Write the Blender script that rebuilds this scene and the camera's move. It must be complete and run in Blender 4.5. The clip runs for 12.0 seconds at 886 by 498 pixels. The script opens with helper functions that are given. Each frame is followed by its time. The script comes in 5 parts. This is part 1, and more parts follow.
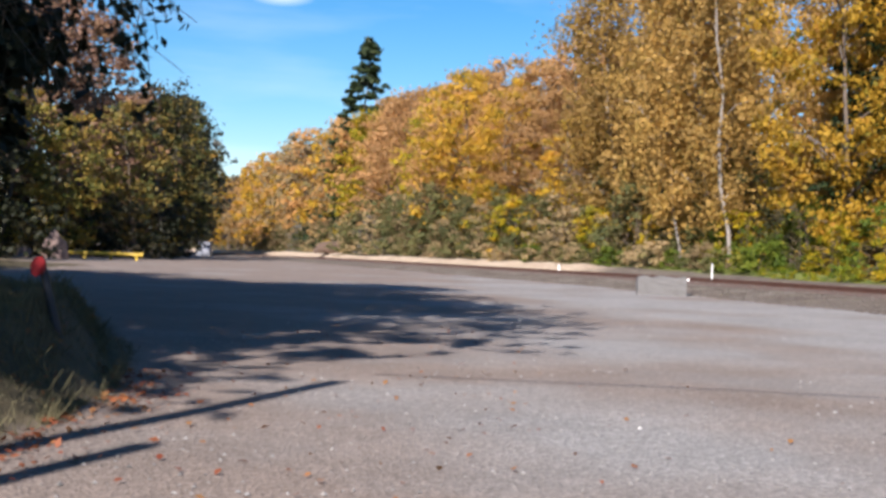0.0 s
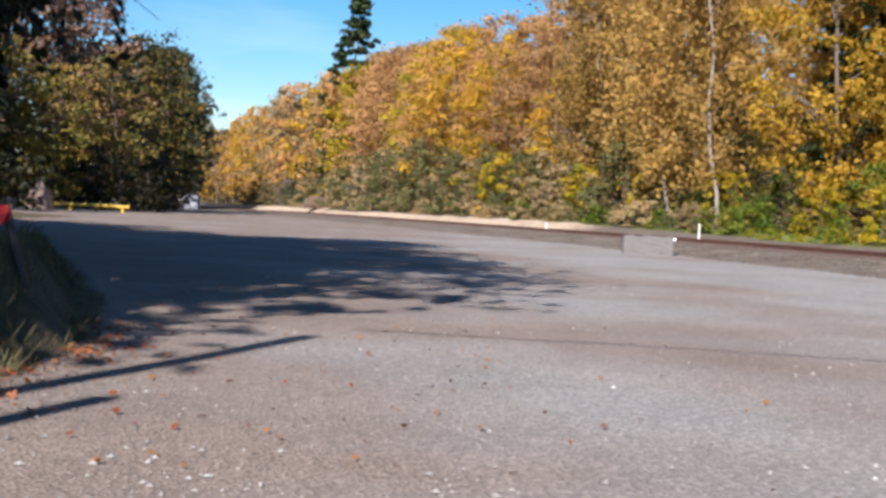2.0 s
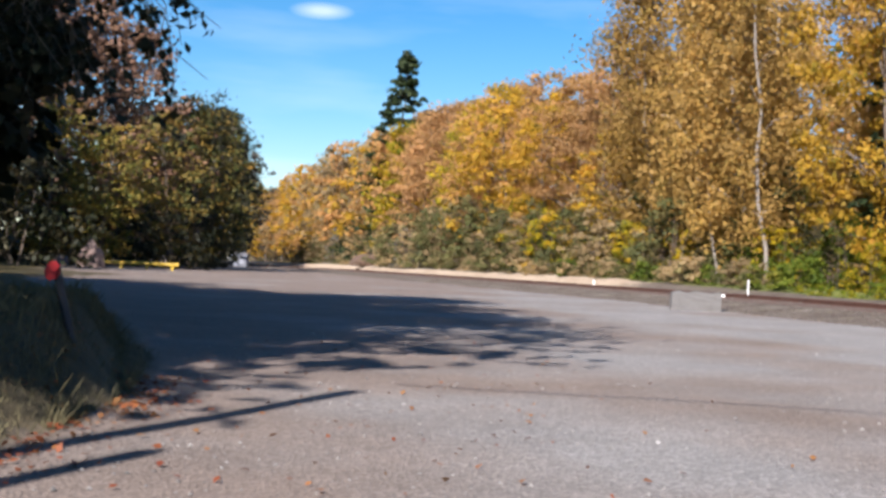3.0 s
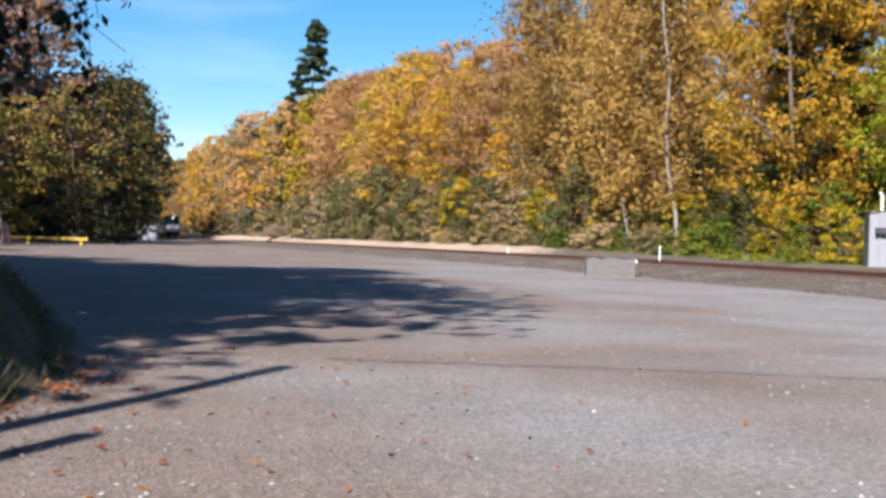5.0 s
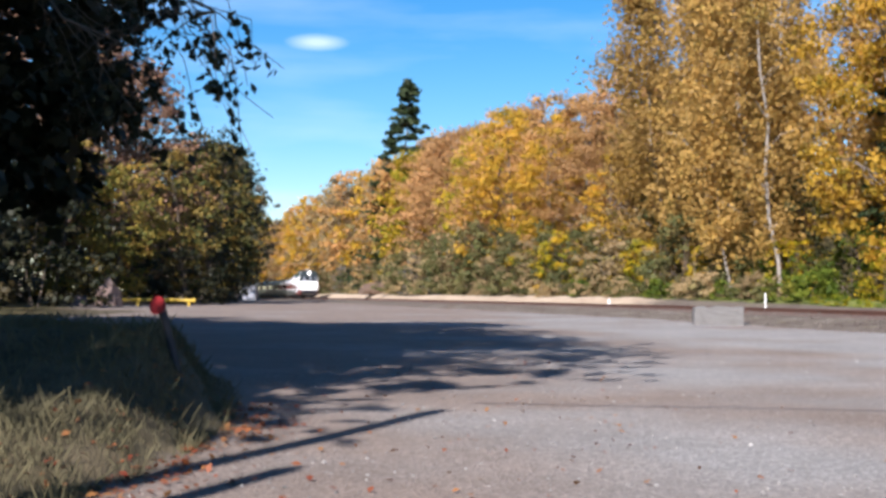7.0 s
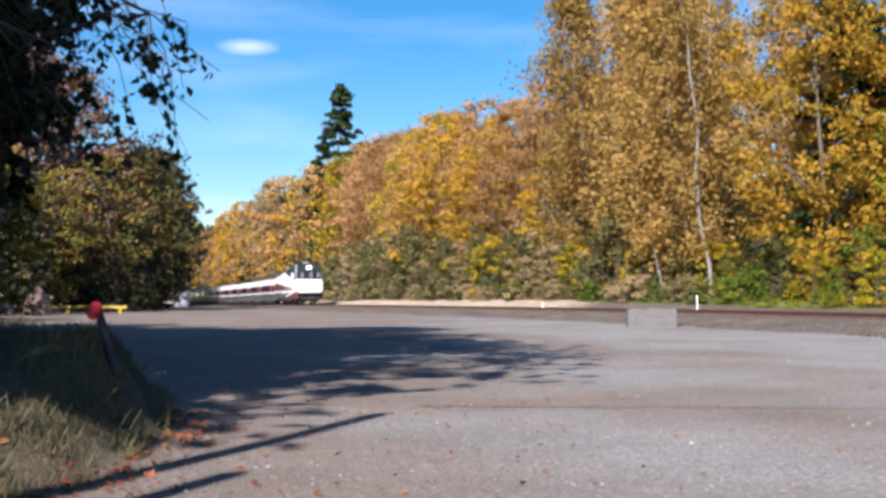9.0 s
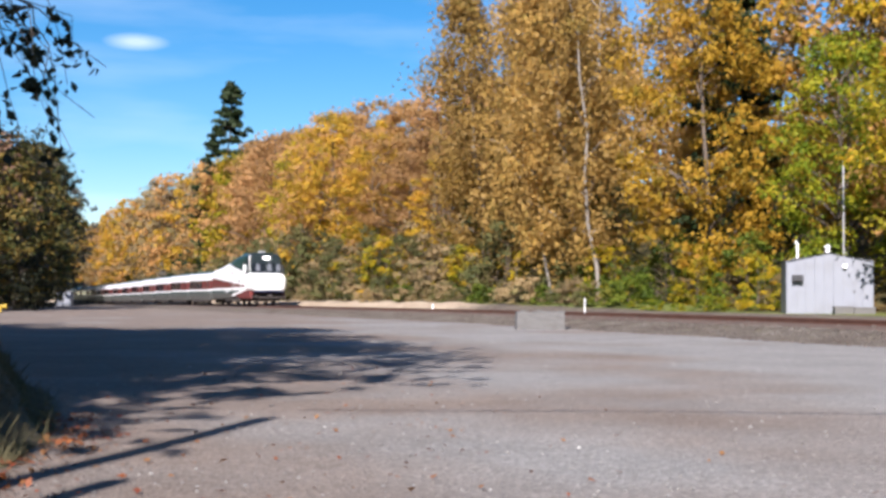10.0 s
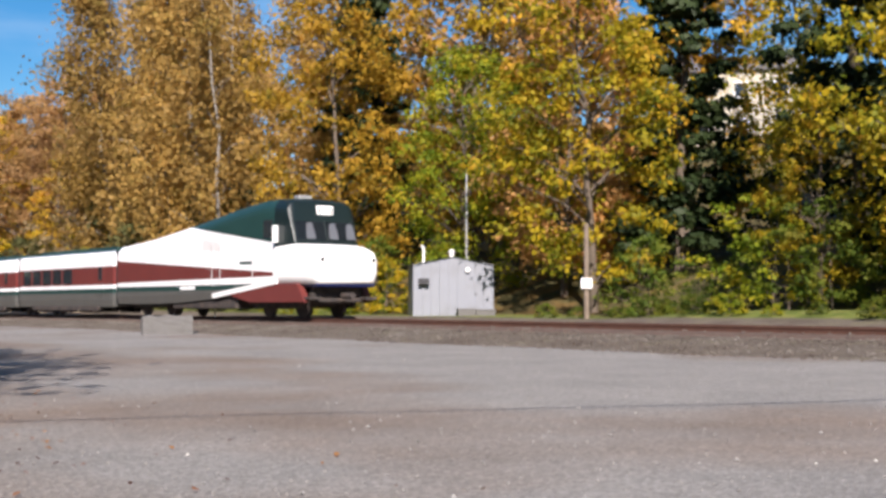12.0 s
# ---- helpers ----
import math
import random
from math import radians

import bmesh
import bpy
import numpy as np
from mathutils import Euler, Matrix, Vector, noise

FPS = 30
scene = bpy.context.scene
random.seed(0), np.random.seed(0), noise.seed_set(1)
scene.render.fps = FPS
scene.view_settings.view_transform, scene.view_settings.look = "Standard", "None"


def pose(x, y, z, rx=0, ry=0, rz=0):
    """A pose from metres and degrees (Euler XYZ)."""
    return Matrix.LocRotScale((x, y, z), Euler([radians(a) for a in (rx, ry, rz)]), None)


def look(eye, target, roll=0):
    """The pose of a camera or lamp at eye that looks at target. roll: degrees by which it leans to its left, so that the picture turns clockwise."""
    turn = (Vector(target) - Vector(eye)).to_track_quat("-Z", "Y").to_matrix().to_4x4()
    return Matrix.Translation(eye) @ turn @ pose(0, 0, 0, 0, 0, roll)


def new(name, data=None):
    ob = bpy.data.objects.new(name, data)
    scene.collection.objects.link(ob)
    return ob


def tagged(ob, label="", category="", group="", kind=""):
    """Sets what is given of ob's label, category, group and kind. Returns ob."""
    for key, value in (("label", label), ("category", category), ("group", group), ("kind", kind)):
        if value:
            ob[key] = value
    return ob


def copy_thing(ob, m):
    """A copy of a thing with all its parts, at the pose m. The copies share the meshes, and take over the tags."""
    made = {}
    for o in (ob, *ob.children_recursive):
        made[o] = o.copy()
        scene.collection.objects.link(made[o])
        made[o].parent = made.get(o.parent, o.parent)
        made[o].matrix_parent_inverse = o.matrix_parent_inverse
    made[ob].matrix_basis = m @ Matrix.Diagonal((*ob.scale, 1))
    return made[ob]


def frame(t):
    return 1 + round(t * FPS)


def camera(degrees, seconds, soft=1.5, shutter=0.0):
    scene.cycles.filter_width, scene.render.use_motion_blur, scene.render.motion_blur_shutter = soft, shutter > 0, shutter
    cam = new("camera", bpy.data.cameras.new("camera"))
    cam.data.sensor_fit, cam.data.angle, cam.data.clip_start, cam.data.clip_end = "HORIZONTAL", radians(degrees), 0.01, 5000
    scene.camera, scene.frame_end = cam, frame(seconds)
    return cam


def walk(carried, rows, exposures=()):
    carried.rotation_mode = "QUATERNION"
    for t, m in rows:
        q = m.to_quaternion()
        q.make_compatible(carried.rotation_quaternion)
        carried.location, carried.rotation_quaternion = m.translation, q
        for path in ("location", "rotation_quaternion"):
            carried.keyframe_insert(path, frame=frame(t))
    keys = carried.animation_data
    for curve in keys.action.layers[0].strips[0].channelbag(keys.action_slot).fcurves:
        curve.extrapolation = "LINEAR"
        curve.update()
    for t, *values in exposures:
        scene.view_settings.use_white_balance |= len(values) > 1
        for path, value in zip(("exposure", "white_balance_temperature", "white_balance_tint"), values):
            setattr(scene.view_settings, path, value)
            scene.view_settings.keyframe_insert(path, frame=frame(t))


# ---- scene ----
cam = camera(38.5, 12.0, soft=3.3)
PATH = [
    (0, (-0.225, 1.127, 1.149), (-0.22, 3.127, 1.155), 2.1),
    (0.5, (-0.194, 1.221, 1.131), (-0.208, 3.22, 1.189), 2.0),
    (1, (-0.176, 1.353, 1.128), (-0.18, 3.353, 1.146), 2.5),
    (1.5, (-0.148, 1.369, 1.135), (-0.135, 3.369, 1.097), 2.7),
    (2, (-0.112, 1.326, 1.129), (-0.087, 3.325, 1.068), 2.9),
    (2.5, (-0.075, 1.315, 1.108), (-0.096, 3.314, 1.094), 2.7),
    (2.7, (-0.069, 1.307, 1.11), (-0.123, 3.306, 1.124), 2.7),
    (4.3, (-0.196, 1.28, 1.115), (-0.236, 3.279, 1.154), 2.3),
    (4.5, (-0.213, 1.33, 1.122), (-0.219, 3.33, 1.158), 2.2),
    (5, (-0.237, 1.3, 1.14), (-0.15, 3.298, 1.122), 1.8),
    (5.5, (-0.203, 1.208, 1.114), (-0.018, 3.199, 1.081), 1.1),
    (6, (-0.388, 1.215, 1.13), (-0.305, 3.212, 1.209), 0.9),
    (6.5, (-0.608, 0.982, 1.09), (-0.739, 2.978, 1.088), -0.1),
    (7, (-0.717, 0.766, 1.065), (-0.777, 2.764, 1.131), 0.5),
    (7.2, (-0.725, 0.702, 1.067), (-0.721, 2.7, 1.16), 0.4),
    (8.8, (-0.782, 0.781, 1.049), (-0.753, 2.779, 1.124), -0.2),
    (9, (-0.781, 0.772, 1.047), (-0.736, 2.77, 1.121), -0.0),
    (9.5, (-0.77, 0.781, 1.04), (-0.657, 2.776, 1.115), 0.1),
    (10, (-0.778, 0.831, 1.069), (-0.561, 2.818, 1.145), 0.4),
    (10.5, (-0.749, 0.836, 1.066), (-0.442, 2.811, 1.143), 0.3),
    (11, (-0.715, 0.772, 1.06), (-0.338, 2.734, 1.136), 0.1),
    (11.5, (-0.746, 0.705, 1.039), (-0.231, 2.636, 1.115), 0.1),
    (12, (-0.528, 1.216, 1.016), (0.241, 3.06, 1.102), -0.0),
]
walk(cam, [(t, look(eye, target, roll)) for t, eye, target, roll in PATH], [(0.0, 1.23, 6530, 14.0), (2.0, 1.25, 6550, 14.0), (5.0, 1.23, 6510, 14.0), (5.5, 1.03, 6510, 14.0), (6.5, 1.13, 6420, 14.0), (7.0, 1.30, 6370, 14.0), (9.0, 1.23, 6370, 14.0), (10.5, 1.21, 6530, 14.0), (11.0, 1.15, 6640, 14.0), (12.0, 1.01, 6820, 14.0)])

# ---- sky, sun ----
SUN_AZ, SUN_EL = radians(199.0), radians(33.0)     # clockwise from +y
to_sun = Vector((math.sin(SUN_AZ) * math.cos(SUN_EL), math.cos(SUN_AZ) * math.cos(SUN_EL), math.sin(SUN_EL)))
sun_data = bpy.data.lights.new("sun", "SUN")
sun_data.energy, sun_data.angle, sun_data.color = 5.0, radians(0.55), (1.0, 0.945, 0.9)
sun = new("sun", sun_data)
sun.matrix_world = look(to_sun * 200, (0, 0, 0))

world = bpy.data.worlds.new("sky")
scene.world = world
world.use_nodes = True
wn, wl = world.node_tree.nodes, world.node_tree.links
sky = wn.new("ShaderNodeTexSky")
sky.sky_type, sky.sun_disc = "NISHITA", False
sky.sun_elevation, sky.sun_rotation = SUN_EL, SUN_AZ
sky.air_density, sky.dust_density, sky.ozone_density = 1.0, 0.1, 4.0
wb = wn["Background"]
wb.inputs["Strength"].default_value = 0.058
wc = wn.new("ShaderNodeTexCoord")
wm = wn.new("ShaderNodeMapping")
wm.inputs["Scale"].default_value = (1.6, 1.6, 9.0)
wnoise = wn.new("ShaderNodeTexNoise")
wnoise.inputs["Scale"].default_value, wnoise.inputs["Detail"].default_value = 2.4, 6
wramp = wn.new("ShaderNodeValToRGB")
wramp.color_ramp.elements[0].position, wramp.color_ramp.elements[1].position = 0.46, 0.82
wramp.color_ramp.elements[1].color = (0.3, 0.3, 0.3, 1)
wmix = wn.new("ShaderNodeMixRGB")
wmix.inputs["Color2"].default_value = (8.5, 9.6, 11.0, 1)
wl.new(wc.outputs["Generated"], wm.inputs["Vector"])
wl.new(wm.outputs["Vector"], wnoise.inputs["Vector"])
wl.new(wnoise.outputs["Fac"], wramp.inputs["Fac"])
wl.new(wramp.outputs["Color"], wmix.inputs["Fac"])
whue = wn.new("ShaderNodeHueSaturation")
whue.inputs["Saturation"].default_value = 1.38
wl.new(sky.outputs["Color"], whue.inputs["Color"])
wl.new(whue.outputs["Color"], wmix.inputs["Color1"])
# one small oval cloud over the valley
wsub = wn.new("ShaderNodeVectorMath")
wsub.operation, wsub.inputs[1].default_value = "SUBTRACT", (-0.1283, 0.973, 0.1915)
wscl = wn.new("ShaderNodeVectorMath")
wscl.operation, wscl.inputs[1].default_value = "MULTIPLY", (44.0, 44.0, 160.0)
wlen = wn.new("ShaderNodeVectorMath")
wlen.operation = "LENGTH"
wfall = wn.new("ShaderNodeMapRange")
wfall.inputs["From Min"].default_value, wfall.inputs["From Max"].default_value = 1.15, 0.25
wfall.inputs["To Max"].default_value = 0.42
wpuff = wn.new("ShaderNodeMixRGB")
wpuff.inputs["Color2"].default_value = (11.0, 11.6, 12.6, 1)
wl.new(wc.outputs["Generated"], wsub.inputs[0])
wl.new(wsub.outputs["Vector"], wscl.inputs[0])
wl.new(wscl.outputs["Vector"], wlen.inputs[0])
wl.new(wlen.outputs["Value"], wfall.inputs["Value"])
wl.new(wfall.outputs["Result"], wpuff.inputs["Fac"])
wl.new(wmix.outputs["Color"], wpuff.inputs["Color1"])
wl.new(wpuff.outputs["Color"], wb.inputs["Color"])


# ---- materials ----
def mat(name, color, rough=0.8, metal=0.0, vary=0.15, scale=6.0, bump=0.0, fine=60.0, dirt=None, dirt_amount=0.4, rand=0.0):
    """Principled surface with colour variation at two scales, optional dirt colour and bump."""
    m = bpy.data.materials.new(name)
    m.use_nodes = True
    n, l = m.node_tree.nodes, m.node_tree.links
    p = n["Principled BSDF"]
    p.inputs["Roughness"].default_value, p.inputs["Metallic"].default_value = rough, metal
    tc = n.new("ShaderNodeTexCoord")
    a = n.new("ShaderNodeTexNoise")
    a.inputs["Scale"].default_value, a.inputs["Detail"].default_value = scale, 5
    b = n.new("ShaderNodeTexNoise")
    b.inputs["Scale"].default_value, b.inputs["Detail"].default_value = fine, 3
    l.new(tc.outputs["Object"], a.inputs["Vector"])
    l.new(tc.outputs["Object"], b.inputs["Vector"])
    add = n.new("ShaderNodeMath")
    l.new(a.outputs["Fac"], add.inputs[0])
    l.new(b.outputs["Fac"], add.inputs[1])
    ramp = n.new("ShaderNodeMapRange")
    ramp.inputs["From Min"].default_value, ramp.inputs["From Max"].default_value = 0.6, 1.4
    ramp.inputs["To Min"].default_value, ramp.inputs["To Max"].default_value = 1 - vary, 1 + vary
    l.new(add.outputs[0], ramp.inputs["Value"])
    val = ramp.outputs["Result"]
    if rand:
        oi = n.new("ShaderNodeObjectInfo")
        rr = n.new("ShaderNodeMapRange")
        rr.inputs["To Min"].default_value, rr.inputs["To Max"].default_value = 1 - rand, 1 + rand
        l.new(oi.outputs["Random"], rr.inputs["Value"])
        mm = n.new("ShaderNodeMath")
        mm.operation = "MULTIPLY"
        l.new(val, mm.inputs[0])
        l.new(rr.outputs["Result"], mm.inputs[1])
        val = mm.outputs[0]
    hsv = n.new("ShaderNodeHueSaturation")
    hsv.inputs["Color"].default_value = (*color, 1)
    l.new(val, hsv.inputs["Value"])
    out = hsv.outputs["Color"]
    if dirt:
        dr = n.new("ShaderNodeValToRGB")
        dr.color_ramp.elements[0].position, dr.color_ramp.elements[1].position = 0.48, 0.7
        dr.color_ramp.elements[1].color = (dirt_amount,) * 3 + (1,)
        l.new(a.outputs["Fac"], dr.inputs["Fac"])
        dm = n.new("ShaderNodeMixRGB")
        dm.inputs["Color2"].default_value = (*dirt, 1)
        l.new(dr.outputs["Color"], dm.inputs["Fac"])
        l.new(out, dm.inputs["Color1"])
        out = dm.outputs["Color"]
    l.new(out, p.inputs["Base Color"])
    if bump:
        bp = n.new("ShaderNodeBump")
        bp.inputs["Strength"].default_value, bp.inputs["Distance"].default_value = bump, 0.02
        l.new(add.outputs[0], bp.inputs["Height"])
        l.new(bp.outputs["Normal"], p.inputs["Normal"])
    return m


def leaf_mat(name, colors, through_light=0.5, shift=0.25):
    """Leaves: each leaf takes one of the colours, each tree its own brightness, light passes through."""
    m = bpy.data.materials.new(name)
    m.use_nodes = True
    n, l = m.node_tree.nodes, m.node_tree.links
    p = n["Principled BSDF"]
    p.inputs["Roughness"].default_value, p.inputs["Specular IOR Level"].default_value = 0.6, 0.2
    geo = n.new("ShaderNodeNewGeometry")
    tc = n.new("ShaderNodeTexCoord")
    big = n.new("ShaderNodeTexNoise")
    big.inputs["Scale"].default_value, big.inputs["Detail"].default_value = 0.6, 3
    l.new(tc.outputs["Object"], big.inputs["Vector"])
    blend = n.new("ShaderNodeMath")
    blend.operation = "MULTIPLY_ADD"
    blend.inputs[1].default_value = 0.24
    br = n.new("ShaderNodeMapRange")
    br.inputs["From Min"].default_value, br.inputs["From Max"].default_value = 0.3, 0.7
    br.inputs["To Max"].default_value = 0.76
    l.new(big.outputs["Fac"], br.inputs["Value"])
    l.new(geo.outputs["Random Per Island"], blend.inputs[0])
    l.new(br.outputs["Result"], blend.inputs[2])
    ramp = n.new("ShaderNodeValToRGB")
    e = ramp.color_ramp.elements
    while len(e) < len(colors):
        e.new(0.5)
    for i, c in enumerate(colors):
        e[i].position = 0.12 + 0.76 * i / (len(colors) - 1)
        e[i].color = (*c, 1)
    l.new(blend.outputs[0], ramp.inputs["Fac"])
    oi = n.new("ShaderNodeObjectInfo")
    vr = n.new("ShaderNodeMapRange")
    vr.inputs["To Min"].default_value, vr.inputs["To Max"].default_value = 1 - shift, 1 + shift
    l.new(oi.outputs["Random"], vr.inputs["Value"])
    hsv = n.new("ShaderNodeHueSaturation")
    l.new(ramp.outputs["Color"], hsv.inputs["Color"])
    l.new(vr.outputs["Result"], hsv.inputs["Value"])
    l.new(hsv.outputs["Color"], p.inputs["Base Color"])
    tr = n.new("ShaderNodeBsdfTranslucent")
    l.new(hsv.outputs["Color"], tr.inputs["Color"])
    mx = n.new("ShaderNodeMixShader")
    mx.inputs["Fac"].default_value = through_light
    l.new(p.outputs["BSDF"], mx.inputs[1])
    l.new(tr.outputs["BSDF"], mx.inputs[2])
    l.new(mx.outputs["Shader"], n["Material Output"].inputs["Surface"])
    return m


L_GOLD = leaf_mat("leaves_gold", [(0.17, 0.16, 0.02), (0.44, 0.275, 0.03), (0.56, 0.335, 0.036), (0.48, 0.24, 0.035)])
L_LIME = leaf_mat("leaves_lime", [(0.055, 0.1, 0.008), (0.15, 0.2, 0.014), (0.31, 0.3, 0.018), (0.42, 0.31, 0.022)])
L_AMBER = leaf_mat("leaves_amber", [(0.1, 0.13, 0.01), (0.3, 0.26, 0.016), (0.47, 0.33, 0.018), (0.47, 0.25, 0.025)])
L_TAN = leaf_mat("leaves_tan", [(0.234, 0.148, 0.0468), (0.39, 0.25, 0.078), (0.484, 0.304, 0.0858), (0.359, 0.265, 0.0702)])
L_ORANGE = leaf_mat("leaves_orange", [(0.281, 0.195, 0.0624), (0.437, 0.25, 0.0936), (0.499, 0.281, 0.101), (0.421, 0.218, 0.0936)])
# rust leaves of the far wood, paled to carry the haze of distance
L_RUST_HAZY = leaf_mat("leaves_rust", [(0.34, 0.205, 0.085), (0.45, 0.255, 0.105), (0.49, 0.28, 0.12), (0.38, 0.235, 0.1)])
L_GREEN = leaf_mat("leaves_green", [(0.03, 0.055, 0.008), (0.075, 0.115, 0.014), (0.135, 0.165, 0.02), (0.22, 0.2, 0.035)])
L_OLIVE = leaf_mat("leaves_olive", [(0.0546, 0.0624, 0.0234), (0.101, 0.109, 0.039), (0.148, 0.14, 0.0546), (0.187, 0.14, 0.0624)])
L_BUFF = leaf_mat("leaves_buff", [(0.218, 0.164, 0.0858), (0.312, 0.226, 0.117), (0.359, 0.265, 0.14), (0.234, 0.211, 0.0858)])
# distance haze put into the leaf colour of far trees and brush
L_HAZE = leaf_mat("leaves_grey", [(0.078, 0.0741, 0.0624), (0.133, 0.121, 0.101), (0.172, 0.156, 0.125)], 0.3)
L_FIR = leaf_mat("needles_fir", [(0.012, 0.022, 0.007), (0.022, 0.036, 0.011), (0.034, 0.05, 0.015)], 0.15)
# leaves of the shaded trees: the shade is put into the near-black colour
L_SHADED = leaf_mat("leaves_dark", [(0.00858, 0.0117, 0.00624), (0.0172, 0.0195, 0.00858), (0.0328, 0.025, 0.0101)], 0.08)
L_MIX = leaf_mat("leaves_mixed", [(0.0312, 0.0468, 0.0117), (0.078, 0.0858, 0.0234), (0.203, 0.14, 0.0312), (0.265, 0.156, 0.0312)], 0.25)
L_PLUM = leaf_mat("leaves_russet", [(0.109, 0.0663, 0.0468), (0.179, 0.101, 0.0663), (0.218, 0.133, 0.0702)], 0.25)
M_BARK = mat("bark", (0.101, 0.078, 0.0585), 0.9, vary=0.35, scale=3, fine=24, bump=0.6)
M_PALEBARK = mat("pale_bark", (0.234, 0.211, 0.183), 0.85, vary=0.3, scale=2.5, fine=18, bump=0.4, dirt=(0.0936, 0.078, 0.0624), dirt_amount=0.7)
M_RAIL = mat("rusty_rail", (0.085, 0.038, 0.026), 0.8, 0.2, vary=0.3, scale=2, fine=40)
M_TIE = mat("tie_wood", (0.0663, 0.0468, 0.0351), 0.9, vary=0.35, scale=4, fine=40, bump=0.5, rand=0.25)
M_CONCRETE = mat("concrete", (0.125, 0.12, 0.117), 0.9, vary=0.32, scale=3, fine=40, bump=0.5, dirt=(0.07, 0.066, 0.06), dirt_amount=0.6)
M_WHITE = mat("white_paint", (0.8, 0.8, 0.8), 0.5, vary=0.05, scale=1.5)
M_YELLOW = mat("yellow_paint", (0.46, 0.31, 0.02), 0.6, vary=0.2, scale=4, dirt=(0.14, 0.1, 0.05), dirt_amount=0.6)
M_HUT = mat("hut_metal", (0.2, 0.212, 0.245), 0.5, vary=0.09, scale=1.2, fine=20, dirt=(0.13, 0.13, 0.14), dirt_amount=0.4)
M_HUTROOF = mat("hut_roof", (0.13, 0.132, 0.145), 0.6, vary=0.12)
M_DARK = mat("dark_metal", (0.0273, 0.0273, 0.0312), 0.6, 0.2, vary=0.2)
M_UNDER = mat("underframe", (0.039, 0.0328, 0.0312), 0.8, vary=0.3, scale=3, dirt=(0.101, 0.0702, 0.0546), dirt_amount=0.5)
M_STEEL = mat("galvanised", (0.5, 0.5, 0.5), 0.45, 0.6, vary=0.12)
M_WOOD = mat("weathered_wood", (0.172, 0.133, 0.101), 0.9, vary=0.3, scale=4, fine=40, bump=0.4)
M_RED = mat("red_plastic", (0.3, 0.014, 0.018), 0.5, vary=0.1)
M_SOIL = mat("dark_soil", (0.0936, 0.0585, 0.039), 0.95, vary=0.3, scale=2, bump=0.6)
M_BOULDER = mat("boulder", (0.156, 0.109, 0.0936), 0.9, vary=0.25, scale=2, bump=0.6)
M_HOUSE = mat("cream_siding", (0.42, 0.38, 0.3), 0.7, vary=0.06)
M_SHINGLE = mat("roof_shingle", (0.125, 0.117, 0.117), 0.9, vary=0.25, scale=4)
M_STRAW = mat("dry_grass", (0.092, 0.08, 0.038), 0.9, vary=0.35, scale=1.2, fine=9)
M_FALLEN = leaf_mat("fallen_leaves", [(0.14, 0.03, 0.016), (0.2, 0.062, 0.024), (0.24, 0.115, 0.04), (0.12, 0.05, 0.027)], 0.15)

# window glass of train and house
M_GLASS = bpy.data.materials.new("dark_glass")
M_GLASS.use_nodes = True
g = M_GLASS.node_tree.nodes["Principled BSDF"]
g.inputs["Base Color"].default_value, g.inputs["Roughness"].default_value = (0.02, 0.025, 0.03, 1), 0.06
M_LAMP = bpy.data.materials.new("headlight")
M_LAMP.use_nodes = True
g = M_LAMP.node_tree.nodes["Principled BSDF"]
g.inputs["Emission Color"].default_value, g.inputs["Emission Strength"].default_value = (1, 0.98, 0.95, 1), 7.0


# ---- plan: the railway runs straight; u metres along it (far), d metres across it (away from the lot) ----
P0, UX, UY = (14.03, 48.0), -0.2577, 0.9662


def bow(u):
    """The slight bend of the line, metres to the left of straight."""
    return 1.05 * np.sin(np.pi * np.clip((u + 2) / 184, 0, 1)) ** 2


def plan(u, d):
    d = d - bow(u)
    return P0[0] + u * UX + d * UY, P0[1] + u * UY - d * UX


def across(x, y):
    u = (x - P0[0]) * UX + (y - P0[1]) * UY
    return (x - P0[0]) * UY - (y - P0[1]) * UX + bow(u)


def rail_z(y):
    return np.interp(y, [-200, 55, 100, 150, 220, 450, 900], [0.45, 0.45, 0.3, 0.1, -0.4, -1.4, -2.4])


def smooth(a, b, v):
    k = np.clip((v - a) / (b - a), 0, 1)
    return k * k * (3 - 2 * k)


def waves(x, y):
    """Soft unevenness of natural ground, about -1 to 1."""
    return (np.sin(x * 0.31 + 1.3) * np.cos(y * 0.27 - 0.6) + 0.6 * np.sin(x * 0.83 - y * 0.61) + 0.4 * np.cos(x * 1.9 + y * 1.37)) / 2


def berm(x, y):
    edge = np.interp(y, [0, 7.1, 8.3, 10.6, 14, 22, 30, 45], [-3.2, -2.85, -2.7, -2.75, -3.4, -6, -9.5, -16])
    high = np.interp(y, [0, 5, 7, 9, 11, 14, 19, 28], [0.1, 0.12, 0.18, 0.34, 0.68, 0.66, 0.33, 0.05])
    return edge, smooth(0, 0.6, edge - x) * high * (1 + 0.12 * waves(x * 4, y * 4))


